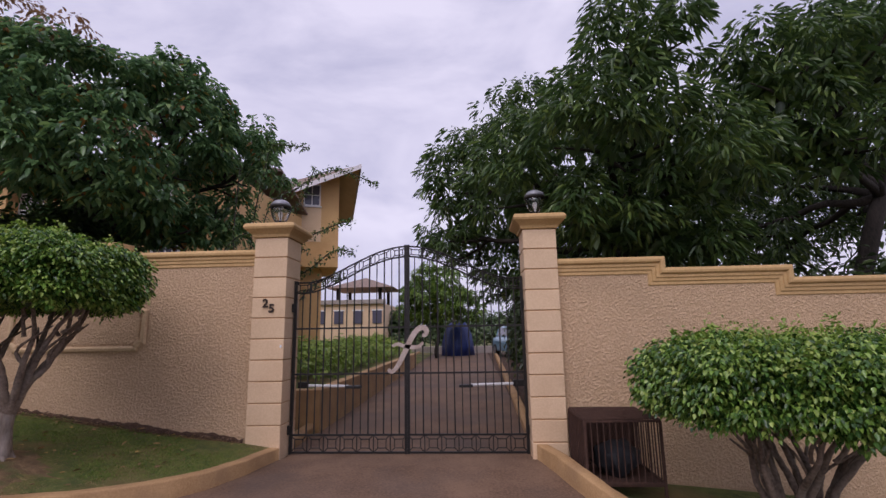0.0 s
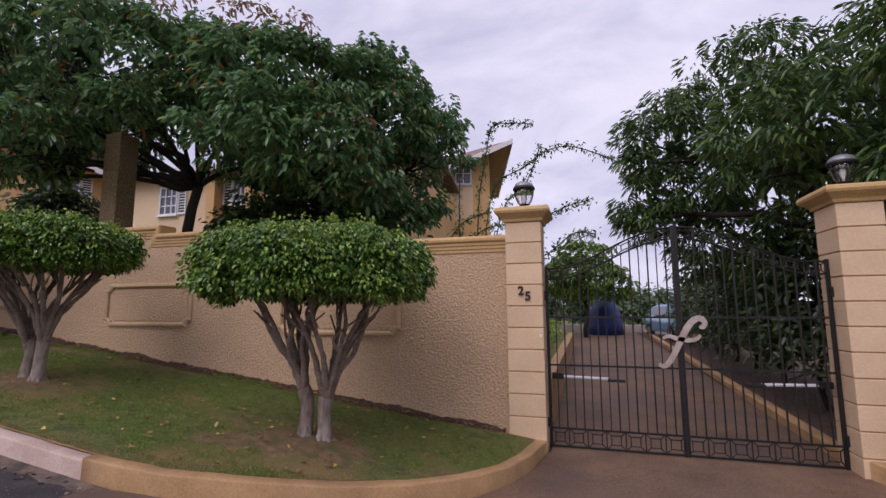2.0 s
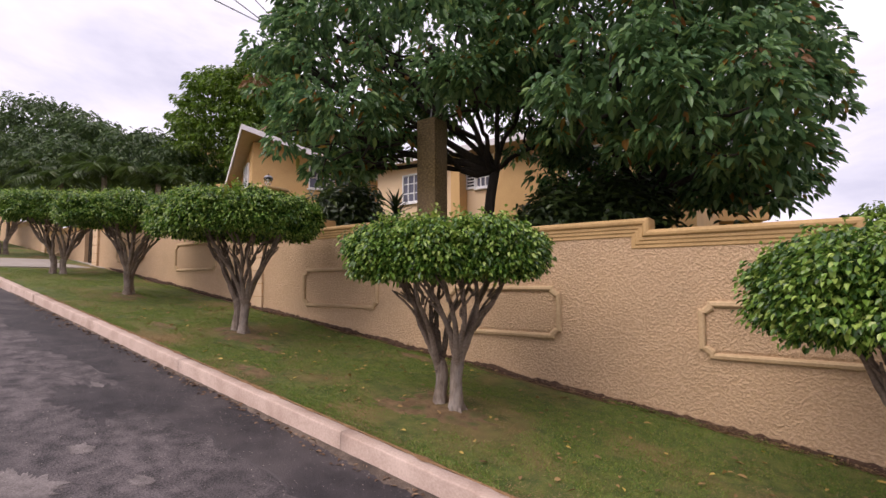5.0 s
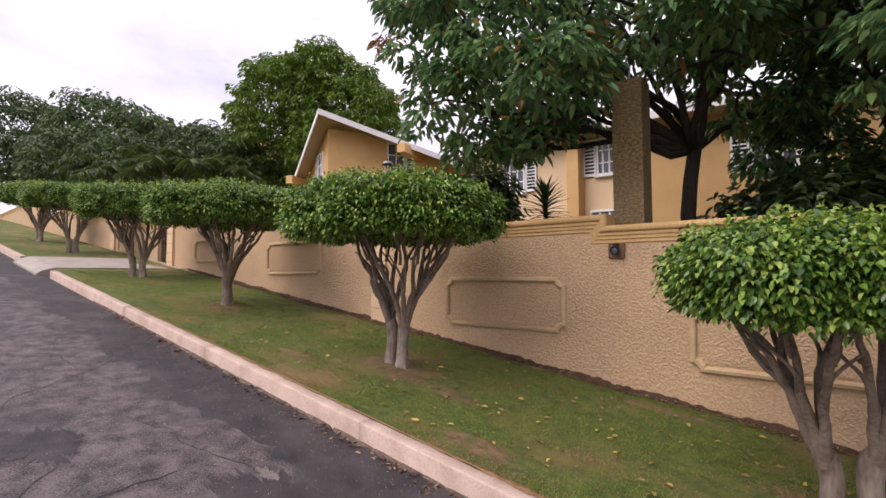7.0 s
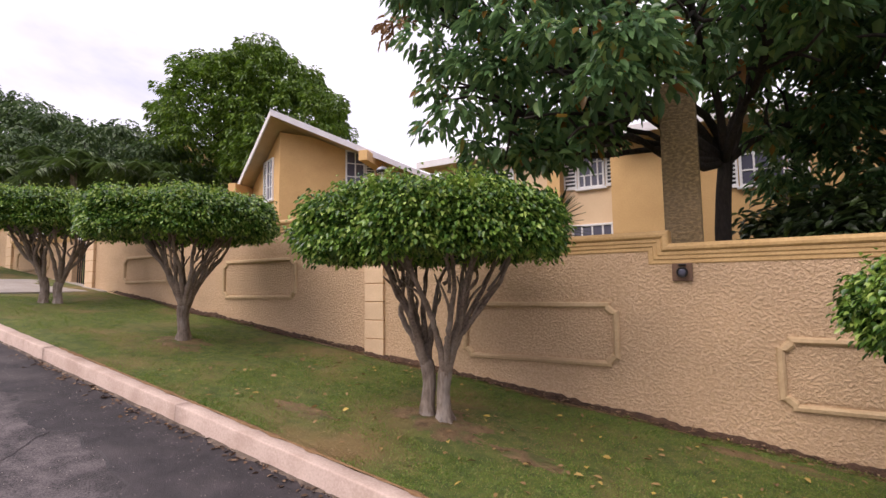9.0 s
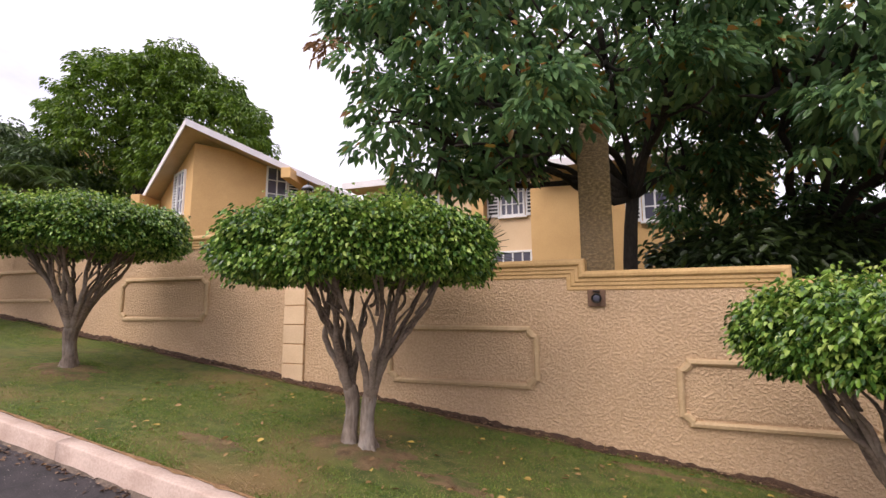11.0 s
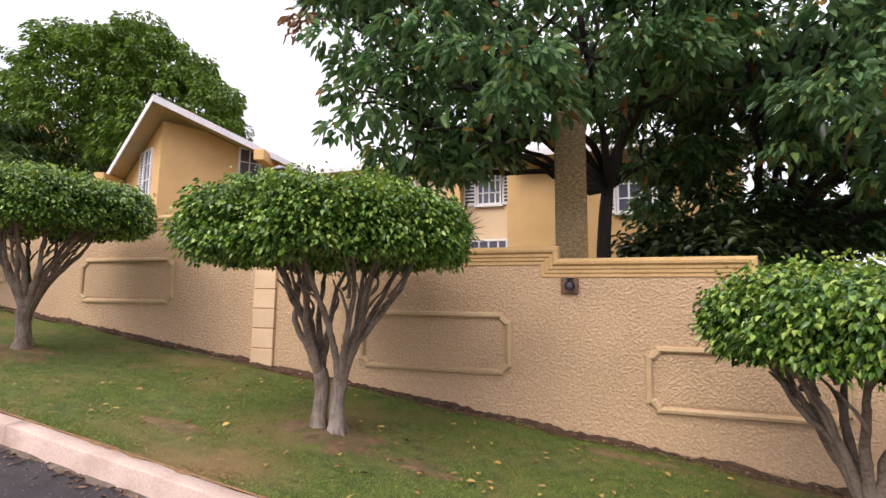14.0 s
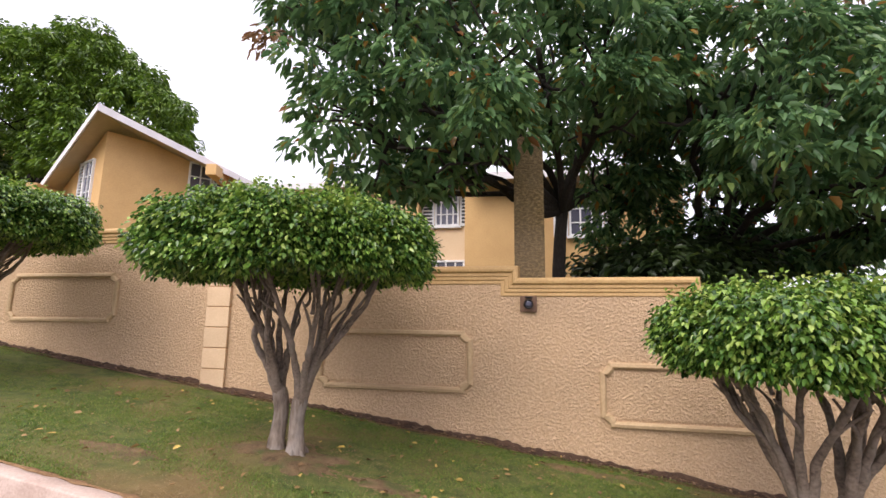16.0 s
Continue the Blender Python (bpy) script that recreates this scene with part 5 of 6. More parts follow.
U3, V3 = (-0.94, -0.34), (-0.34, 0.94)
wing, A3, C3, u3, v3, b3 = prow_house("upper_wing", "ochre house wing with a jutting upper floor and raking eaves", (-4.0, 16.4, 7.84), U3, V3, 0.46, 0.40, 5.0, 3.2, (-4.95, 16.9), 4.5)
p = C3 + u3 * 1.30
casement(wing, (p.x, p.y, 6.35), -u3, 0.62, 0.85, (2, 2), (), 0.05)
n3 = Vector((-u3.y, u3.x, 0))
n3 = n3 if n3.y < 0 else -n3
q = C3 + u3 * 1.34 + n3 * 0.02
part("pale_panel", prism([Vector((q.x, q.y, 5.0)), Vector((*(q - u3 * 0.70).xy, 5.0)), Vector((*(q - u3 * 0.70).xy, 6.30)), Vector((q.x, q.y, 6.30))], -n3 * 0.06), M_HOUSE_PALE, wing, "pale panel below the window")
poly = [C3 + n3 * 0.12 - v3 * 0.0, C3 + u3 * 4.6 + n3 * 0.12, C3 + u3 * 4.6 + v3 * 3, C3 + v3 * 3]
part("floor_band", prism([Vector((p.x, p.y, 4.05)) for p in poly], (0, 0, 0.5)), M_HOUSE, wing, "jutting floor band")
C3L = C3 + u3 * 0.55 + v3 * 0.55
part("lower_wall", prism([Vector((*C3L.xy, 0.3)), Vector((*(C3L + u3 * 4).xy, 0.3)), Vector((*(C3L + u3 * 4).xy, 4.1)), Vector((*C3L.xy, 4.1))], b3 * 0.2), M_HOUSE, wing)
part("lower_side_wall", prism([Vector((*(C3L + b3 * 0.21).xy, 0.3)), Vector((*(C3L + v3 * 3).xy, 0.3)), Vector((*(C3L + v3 * 3).xy, 4.1)), Vector((*(C3L + b3 * 0.21).xy, 4.1))], u3 * 0.2), M_HOUSE, wing)

main = thing("main_house", "long ochre and peach two-storey house with white fascia", "house", "houses")
part("wall", boxed(-15.5, -12.45, 11.3, 11.6, 1.0, 5.95), M_HOUSE_PALE, main, "peach end wall")
part("wall", boxed(-12.45, -12.15, 11.1, 11.6, 1.0, 5.95), M_HOUSE, main)
part("window_bay_wall", boxed(-12.15, -10.98, 11.5, 11.7, 1.0, 5.95), M_HOUSE_PALE, main, "peach recessed bay")
part("wall", boxed(-10.98, -6.2, 11.0, 11.3, 1.0, 5.85), M_HOUSE, main)
part("side_wall", boxed(-6.4, -6.2, 11.3, 16.5, 1.0, 5.85), M_HOUSE, main)
part("side_wall", boxed(-15.5, -15.3, 11.6, 16.5, 1.0, 5.95), M_HOUSE, main)
casement(main, (-11.82, 11.5, 4.92), (1, 0, 0), 0.62, 0.92, (4, 3), (0, 1))
casement(main, (-12.0, 11.5, 3.35), (1, 0, 0), 0.95, 0.72, (4, 2), ())
casement(main, (-8.6, 11.0, 4.5), (1, 0, 0), 0.75, 0.95, (3, 3), (0, 1))
casement(main, (-7.95, 11.0, 3.3), (1, 0, 0), 0.75, 0.78, (4, 2), ())
casement(main, (-14.4, 11.3, 4.7), (1, 0, 0), 0.7, 0.9, (3, 3), (1,))
for x0, x1, y0, z in ((-16.0, -10.9, 10.85, 6.02), (-10.85, -6.0, 10.45, 5.90)):
    part("roof_plane", prism([Vector((x0, y0, z)), Vector((x1, y0, z)), Vector((x1, 14, z + 1.0)), Vector((x0, 14, z + 1.0))], (0, 0, -0.08)), M_ROOF, main, "brown shingled roof plane")
    part("roof_plane", prism([Vector((x0, 14.01, z + 1.0)), Vector((x1, 14.01, z + 1.0)), Vector((x1, 17, z)), Vector((x0, 17, z))], (0, 0, -0.08)), M_ROOF, main, "brown shingled roof plane")
    part("fascia", boxed(x0, x1, y0 - 0.04, y0 - 0.005, z - 0.16, z + 0.02, 0.005), M_FASCIA, main, "white fascia board")
    part("soffit", boxed(x0 + 0.02, x1 - 0.02, y0, 11.6, z - 0.14, z - 0.11), M_SOFFIT, main)

# pavilion at the drive's end
pav = thing("pavilion", "pale terrace building with a small hipped shelter on top", "building")
part("wall", boxed(-11.0, -5.2, 27.5, 33, 0.4, 3.35), M_HOUSE_PALE, pav)
for k in range(5):
    x = -10.5 + k * 1.15
    win = part("window_opening", boxed(x, x + 0.55, 27.44, 27.52, 2.2, 2.95), M_PANE, pav, "dark window")
    part("window_frame", boxed(x - 0.06, x + 0.61, 27.46, 27.50, 2.95, 3.02), M_WHITE, win)
part("parapet", boxed(-11.1, -5.1, 27.3, 27.5, 3.35, 3.6, 0.02), M_PALE_CONCRETE, pav, "pale parapet rail")
for x in (-8.2, -5.6):
    for y in (28.2, 31.0):
        part("post", boxed(x - 0.09, x + 0.09, y - 0.09, y + 0.09, 3.35, 4.35), M_BARK_DARK, pav, "dark shelter post")
bm = bmesh.new()
ring = [bm.verts.new(c) for c in ((-8.8, 27.5, 4.35), (-4.7, 27.5, 4.35), (-4.7, 31.6, 4.35), (-8.8, 31.6, 4.35))]
tip = bm.verts.new((-6.8, 29.6, 5.15))
bm.faces.new(ring[::-1])
for k in range(4):
    bm.faces.new((ring[k], ring[(k + 1) % 4], tip))
part("shelter_roof", bm, M_ROOF, pav, "brown hipped roof")


# ---- the parked car, tank and bits at the drive's end ----
def parked_car(x, y, z, turn):
    th = thing("parked_car", "pale blue parked hatchback at the end of the driveway", "car")
    prof = [(-0.80, 0.28), (-0.82, 0.62), (-0.74, 0.86), (-0.62, 0.92), (-0.50, 1.36), (-0.40, 1.44), (0.40, 1.44), (0.50, 1.36), (0.62, 0.92), (0.74, 0.86), (0.82, 0.62), (0.80, 0.28)]
    bm = bmesh.new()
    rows = []
    for yy, s, lift, cut in ((-2.0, 0.90, 0.0, 0.72), (-1.85, 0.98, 0.0, 0.80), (-1.0, 1.0, 0.0, 0.95), (-0.35, 1.0, 0.0, 1.44), (1.2, 1.0, 0.0, 1.44), (1.75, 0.98, 0.0, 1.30), (1.95, 0.94, 0.0, 0.9)):
        rows.append([bm.verts.new((px * s, yy, min(pz, cut) + lift)) for px, pz in prof])
    for a, b in zip(rows, rows[1:]):
        for k in range(len(prof) - 1):
            bm.faces.new((a[k], a[k + 1], b[k + 1], b[k]))
    bm.faces.new(rows[0][::-1])
    bm.faces.new(rows[-1])
    bmesh.ops.recalc_face_normals(bm, faces=bm.faces)
    part("body", bm, M_CAR, th, "pale blue body", True)
    part("windscreen", prism([Vector((-0.55, -0.98, 0.97)), Vector((0.55, -0.98, 0.97)), Vector((0.43, -0.42, 1.38)), Vector((-0.43, -0.42, 1.38))], (0, -0.03, 0.02)), M_PANE, th, "dark windscreen")
    for s in (-1, 1):
        part("side_window", prism([Vector((s * 0.655, -0.5, 0.98)), Vector((s * 0.655, 1.2, 0.98)), Vector((s * 0.53, 1.1, 1.34)), Vector((s * 0.53, -0.3, 1.34))], (s * 0.02, 0, 0)), M_PANE, th, "dark side window")
        part("headlight", boxed(s * 0.66 - 0.12, s * 0.66 + 0.12, -2.02, -1.95, 0.58, 0.70, 0.02), M_WHITE, th, "clear headlight")
        for yy in (-1.25, 1.2):
            bm = lathe(bmesh.new(), [(0.18, -0.09), (0.29, -0.09), (0.31, -0.05), (0.31, 0.05), (0.29, 0.09), (0.18, 0.09)], (0, 0, 0), 18)
            bm.transform(pose(s * 0.74, yy, 0.31, 0, 90, 0))
            w = part("wheel", bm, M_IRON, th, "black tyre", True)
            bm = lathe(bmesh.new(), [(0.17, -0.095), (0.05, -0.1), (0.05, 0.1), (0.17, 0.095)], (0, 0, 0), 14)
            bm.transform(pose(s * 0.74, yy, 0.31, 0, 90, 0))
            part("rim", bm, M_STEEL, w)
    part("bumper", boxed(-0.74, 0.74, -2.06, -1.94, 0.30, 0.48, 0.03), M_CAR, th)
    th.matrix_basis = pose(x, y, z, 0, 0, turn)


M_CAR = plain("car_paint_blue", (0.22, 0.36, 0.48), 0.25, 0.3)
M_TARP = surface("blue_tarpaulin", (0.010, 0.022, 0.12), (0.02, 0.045, 0.20), 0.5, 4, 40, 0.4, 0.03)
parked_car(2.1, 22.5, yard_z(0, 22.5), 12)
tank = thing("tarp_covered_tank", "tall tank under a dark blue tarpaulin with a pale top", "tank")
bm = lathe(bmesh.new(), [(0.85, 0.0), (0.80, 0.5), (0.70, 1.1), (0.45, 1.6), (0.30, 1.75)], (-0.8, 24.5, 0.45), 20)
for q in bm.verts:
    q.co += noise.noise_vector(q.co * 1.6) * 0.08
part("tarpaulin", bm, M_TARP, tank, "dark blue tarpaulin", True)
part("tank_neck", lathe(bmesh.new(), [(0.22, 0.0), (0.22, 0.3), (0.16, 0.42), (0.05, 0.46)], (-0.8, 24.5, 2.12), 14), M_WHITE, tank, "pale neck", True)
# low pale wall that ends the drive
bm = boxed(-3.4, 2.6, 26.0, 26.25, 0.2, 0.85, 0.02)
tagged(link_mesh("drive_end_wall", bm, M_PALE_CONCRETE), "low pale wall closing the driveway", "wall", kind="structure")

# hedge along the drive
rng = np.random.default_rng(31)


def hedge(label, lobes, material, seed, count, size):
    r = np.random.default_rng(seed)
    th = thing("hedge", label, "hedge")
    p, d = on_lobes(lobes, count, r, 0.5, -0.5)
    base, aim, face = sprays(p, d, 5, r, size * 0.5, 0.1)
    leaves("hedge_foliage", material, th, base, aim, size, size * 0.45, r, 0.2, "", face)
    for lb in lobes:
        b = bmesh.new()
        limb(b, (lb[0], lb[1], 0.2), (lb[0], lb[1], lb[2]), 0.05, 0.02, r)
        part("stem", b, M_BARK_DARK, th)


hedge("bright green clipped hedge along the driveway", [(-3.2 - 0.02 * k, 8.6 + 1.4 * k, 1.12, 0.7, 1.0, 0.42) for k in range(7)], M_YOUNG, 41, 2600, 0.09)
hedge("dark green bushes behind the lower wall", [(3.0 + 1.6 * k, 7.6 + 0.3 * (k % 2), 1.6, 1.1, 0.9, 1.0) for k in range(6)], M_BUSH, 42, 2600, 0.16)
hedge("dark green bushes beside the driveway", [(1.75 + 0.14 * k, 8.6 + 2.1 * k, 1.5, 1.0, 1.3, 1.45) for k in range(7)], M_BUSH, 43, 2900, 0.16)
hedge("dark leafy bushes under the large trees", [(-7.2 + 0.9 * k, 7.9 + 0.4 * (k % 2), 2.5 - 0.08 * k, 0.7, 0.7, 0.65) for k in range(4)] + [(-4.0, 7.6, 2.3, 0.7, 0.6, 0.6), (-12.3, 6.9, 3.6, 0.75, 0.7, 0.8), (-12.9, 7.6, 3.3, 0.8, 0.7, 0.8), (-8.1, 7.9, 2.9, 0.8, 0.6, 0.8), (-6.9, 7.5, 3.1, 0.8, 0.6, 0.75), (-7.6, 7.1, 3.0, 0.7, 0.6, 0.7)], M_BUSH, 44, 4600, 0.15)
hedge("mixed green shrubs closing the end of the garden", [(-5 + 1.9 * k, 30 + (k % 3), 1.5, 1.5, 1.2, 1.4) for k in range(8)], M_FAR, 45, 3000, 0.26)


# ---- yucca, vine, palms, cables ----
def spiky_plant(x, y, z):
    th = thing("dracaena", "dark green spiky rosette plant behind the wall", "plant")
    r = np.random.default_rng(5)
    part("stem", tube(bmesh.new(), [(x, y, z - 2.2), (x + 0.02, y, z - 0.6), (x, y, z + 0.2)], [0.05, 0.045, 0.03], 8), M_BARK_DARK, th)
    for k in range(84):
        a, t = k * 2.4 + r.normal() * 0.15, k / 84
        h = z - 0.30 + 0.50 * t
        up = 0.05 + 1.5 * t * t + r.uniform(-0.1, 0.1)
        ln = (0.46 - 0.10 * t) * r.uniform(0.85, 1.1)
        d = Vector((math.cos(a), math.sin(a), up)).normalized()
        s = Vector((-math.sin(a), math.cos(a), 0)) * 0.030
        o = Vector((x, y, h))
        bm = bmesh.new()
        rows = []
        for i in range(5):
            q = i / 4
            c = o + d * ln * q + Vector((0, 0, -0.09 * q * q * (1.1 - t)))
            w = 1 - q ** 2 * 0.95
            rows.append((bm.verts.new(c - s * w), bm.verts.new(c + Vector((0, 0, -0.006))), bm.verts.new(c + s * w)))
        for e, f in zip(rows, rows[1:]):
            bm.faces.new((e[0], e[1], f[1], f[0]))
            bm.faces.new((e[1], e[2], f[2], f[1]))
        part("blade", bm, M_BUSH, th)


spiky_plant(-11.0, 7.0, 3.62)


def vine():
    th = thing("climbing_vine", "thin arching vine with small leaves above the gate pillar", "vine")
    r = np.random.default_rng(77)
    runs = [[(-3.3, 6.3, 2.4), (-3.35, 6.3, 3.1), (-3.31, 6.3, 4.08)], [(-3.1, 6.3, 2.4), (-3.06, 6.3, 3.3), (-2.95, 6.3, 3.95), (-2.86, 6.3, 4.34), (-2.6, 6.3, 4.36), (-2.3, 6.3, 4.31)],
            [(-3.0, 6.3, 2.6), (-2.84, 6.3, 3.45), (-2.42, 6.3, 3.72), (-2.1, 6.3, 3.92), (-1.77, 6.3, 3.93), (-1.3, 6.3, 3.72)], [(-2.9, 6.35, 2.5), (-2.7, 6.3, 3.2), (-2.4, 6.3, 3.5), (-2.2, 6.3, 4.0)],
            [(-2.6, 6.2, 2.5), (-2.3, 6.2, 2.9), (-1.9, 6.2, 3.1), (-1.6, 6.1, 3.15)], [(-2.5, 6.1, 2.3), (-2.1, 6.0, 2.5), (-1.8, 6.0, 2.72), (-1.55, 6.0, 2.7)], [(-3.4, 6.2, 2.5), (-3.0, 6.2, 2.85), (-2.6, 6.15, 2.9), (-2.2, 6.1, 2.75)],
            [(-3.6, 6.2, 2.5), (-3.3, 6.2, 2.95), (-2.9, 6.2, 3.1)], [(-2.3, 6.0, 2.0), (-2.0, 5.95, 2.3), (-1.7, 5.95, 2.35)]]
    for run in runs:
        fine = []
        for i in range(len(run) - 1):
            p0, p1, p2, p3 = (Vector(run[max(0, min(len(run) - 1, k))]) for k in (i - 1, i, i + 1, i + 2))
            for s in range(8):
                t = s / 8
                fine.append(0.5 * (2 * p1 + (p2 - p0) * t + (2 * p0 - 5 * p1 + 4 * p2 - p3) * t * t + (3 * p1 - p0 - 3 * p2 + p3) * t ** 3))
        fine.append(Vector(run[-1]))
        st = part("stem", tube(bmesh.new(), fine, 0.008, 5), M_BARK_DARK, th)
        pts = np.array([tuple(p) for p in fine[4:]])
        n = 9 * len(pts)
        base = pts[r.integers(0, len(pts), n)] + r.normal(size=(n, 3)) * 0.03
        leaves("vine_foliage", M_MANGO, st, base, r.normal(size=(n, 3)) + np.array([0, 0, -0.3]), 0.045, 0.026, r, 0.2)


vine()


def palm(x, y, z, height, seed):
    th = thing("palm_tree", "green feather palm on the hillside", "palm tree", "palms")
    r = np.random.default_rng(seed)
    part("trunk", tube(bmesh.new(), [(x, y, z), (x + 0.1, y, z + height * 0.5), (x, y, z + height)], [0.2, 0.15, 0.12], 10), M_BARK, th)
    for k in range(15):
        a, up = k * 2.4, r.uniform(0.3, 1.6)
        d = np.array([math.cos(a), math.sin(a), up])
        d /= np.linalg.norm(d)
        ln = r.uniform(2.0, 2.6)
        t = np.linspace(0, 1, 34)[:, None]
        spine = np.array([x, y, z + height]) + d * ln * t + np.array([0, 0, -1.3]) * t ** 2
        fr = part("frond_rib", tube(bmesh.new(), [tuple(p) for p in spine[::6]], 0.02, 5), M_PALM, th)
        side = np.cross(d, [0, 0, 1.0])
        side /= np.linalg.norm(side)
        base = np.concatenate([spine[3:], spine[3:]])
        aim = np.concatenate([np.tile(side, (31, 1)), np.tile(-side, (31, 1))]) + d * 0.5 + np.array([0, 0, -0.6]) + r.normal(size=(62, 3)) * 0.18
        leaves("frond", M_PALM, fr, base, aim, 0.5, 0.05, r, 0.5)


for i, (x, y, z, h) in enumerate(((-33, 9.5, 4.3, 3.5), (-30, 10.8, 3.8, 3.4), (-38, 9.8, 4.8, 4.0), (-43, 9.5, 5.4, 4.2), (-35.5, 8.4, 4.6, 3.0))):
    palm(x, y, z, h, 90 + i)

far_house = thing("hillside_house", "small ochre house with a low roof among hillside trees", "house")
part("wall", boxed(-50, -41, 19, 23, 8, 13.0), M_HOUSE, far_house)
part("roof", prism([Vector((-50.6, 18.3, 12.95)), Vector((-40.4, 18.3, 12.95)), Vector((-42, 21, 14.4)), Vector((-49, 21, 14.4))], (0, 0, -0.12)), M_ROOF, far_house, "dark low roof")

for a, b in (((-13.1, 4.2, 7.4), (-13.4, 5.8, 7.6)), ((-12.7, 4.8, 7.6), (-13.3, 6.1, 7.6)), ((-12.9, 4.5, 7.5), (-13.3, 5.9, 7.5))):
    a, b = Vector(a), Vector(b)
    pts = [a + (b - a) * t for t in span(-2.5, 1.08, 10)]
    ob = link_mesh("overhead_cable", tube(bmesh.new(), pts, 0.010, 5), M_IRON)
    tagged(ob, "thin black overhead cable running from the road to the house", "cable", "overhead cables")



# small iron gate up the hill
th = thing("upper_gate", "narrow dark iron gate up the hill, closed", "gate")
for k in range(8):
    part("bar", square_bar(bmesh.new(), -22.05 + 0.1 * k, 5.5, 2.72, 4.1, 0.02), M_IRON, th)
for z in (2.75, 3.4, 4.08):
    part("rail", boxed(-22.08, -21.33, 5.485, 5.515, z - 0.015, z + 0.015), M_IRON, th)


# ---- ground cover ----
def bare(x, y):
    """How worn the turf is at a place: round the trunks, along the wall, and in patches."""
    w = noise.noise(Vector((x * 0.9, y * 1.3, 9.0))) + 0.5 * noise.noise(Vector((x * 2.6, y * 2.6, 3.0)))
    for tx in (-4.08, -7.66, -11.2):
        w += 2.0 * math.exp(-(((x - tx - 0.15) / 0.6) ** 2 + ((y - 3.75) / 0.36) ** 2))
    w += 0.55 * math.exp(-((y - edge_y(x) - 0.3) / 0.22) ** 2) * (0.5 + noise.noise(Vector((x * 0.8, 4.0, 1.0))))
    return w + (0.5 if y > 5.22 else 0.0)


def blades(label, n, x0, x1, seed, tall, material, worn):
    r = np.random.default_rng(seed)
    x = r.uniform(x0, x1, n)
    y = r.uniform(2.8, 5.36, n)
    pick = r.uniform(-0.25, 0.25, n)
    keep = np.array([yy > edge_y(xx) + 0.15 and ((bare(xx, yy) + pp > 0.27) == worn) for xx, yy, pp in zip(x, y, pick)])
    x, y = x[keep], y[keep]
    z = np.array([verge_height(a, b) for a, b in zip(x, y)]) - 0.004
    p = np.stack([x, y, z], 1)
    a = r.uniform(0, 2 * math.pi, len(x))
    s = np.stack([np.cos(a), np.sin(a), np.zeros(len(x))], 1) * 0.0036
    lean = 0.022 if worn else 0.014
    top = p + np.stack([r.normal(size=len(x)) * lean, r.normal(size=len(x)) * lean, tall * r.uniform(0.4, 1.4, len(x))], 1)
    v = np.stack([p - s, p + s, top], 1).reshape(-1, 3)
    q = (np.arange(len(x))[:, None] * 3 + np.array([0, 1, 2]))
    ob = fast_mesh("dry_grass" if worn else "grass", v, q, material)
    tagged(ob, label, "grass", kind="stuff")


blades("short mown green grass on the verge", 330000, -13.5, -2.3, 51, 0.015, M_BLADE, False)
blades("dry straw-coloured grass in worn patches", 130000, -13.5, -2.3, 53, 0.010, M_STRAW, True)
blades("short mown grass higher up the verge", 90000, -20, -13.5, 52, 0.014, M_BLADE, False)


def litter(label, spots, material, size, seed, name="fallen_leaf"):
    r = np.random.default_rng(seed)
    p = np.array(spots)
    aim = r.normal(size=(len(p), 3)) * np.array([1, 1, 0.12])
    ob = leaves(name, material, None, p, aim, size, size * 0.5, r, 0.05)
    tagged(ob, label, "fallen leaves", kind="stuff")


r0 = np.random.default_rng(61)
spots = []
for _ in range(420):
    x, y = r0.uniform(-14, -2.6), r0.uniform(2.9, 5.35)
    if y > edge_y(x) + 0.2:
        spots.append((x, y, verge_height(x, y) + 0.022))
litter("scattered yellow and brown fallen leaves on the grass", spots, M_DRY_LEAF, 0.06, 62)
spots = []
for _ in range(520):
    x = r0.uniform(-16, -4.6)
    y = KERB_Y - abs(r0.normal()) * (0.06 + 0.10 * max(0.0, noise.noise(Vector((x * 0.7, 3.0, 0.0))))) - 0.012
    spots.append((x, y, road_z(x) - 0.012 * abs(y + 1.3) + 0.012))
litter("dry brown leaf litter in the gutter beside the kerb", spots, M_BROWN_LEAF, 0.045, 63)
spots = []
for _ in range(900):
    x = r0.uniform(-20, -2.7)
    y = 5.37 - abs(r0.normal()) * 0.07
    spots.append((x, y, verge_height(x, y) + 0.025))
litter("crumbled brown leaves at the foot of the wall", spots, M_BROWN_LEAF, 0.04, 64)

# bare soil at the foot of the wall
bm = bmesh.new()
rows = []
for x in span(-20, -2.6, 700):
    w = max(0.004, 0.03 + 0.10 * noise.noise(Vector((x * 0.9, 0, 0))) + 0.05 * noise.noise(Vector((x * 5, 3, 0))) + 0.035 * noise.noise(Vector((x * 17, 5, 0))))
    h = max(-0.02, 0.022 + 0.035 * noise.noise(Vector((x * 2.2, 7, 0))) + 0.025 * noise.noise(Vector((x * 13, 2, 0))))
    z = verge_z(x) + 0.045
    rows.append([bm.verts.new(c) for c in ((x, 5.41, z + h + 0.012), (x, 5.39 - w * 0.35, z + h), (x, 5.39 - w * 0.8, z + 0.014), (x, 5.37 - w, z - 0.02))])
for a, c in zip(rows, rows[1:]):
    for k in range(3):
        bm.faces.new((a[k], c[k], c[k + 1], a[k + 1]))
tagged(link_mesh("soil_edge", bm, M_SOIL, smooth=True), "crumbling dark soil along the foot of the wall", "soil", kind="structure")

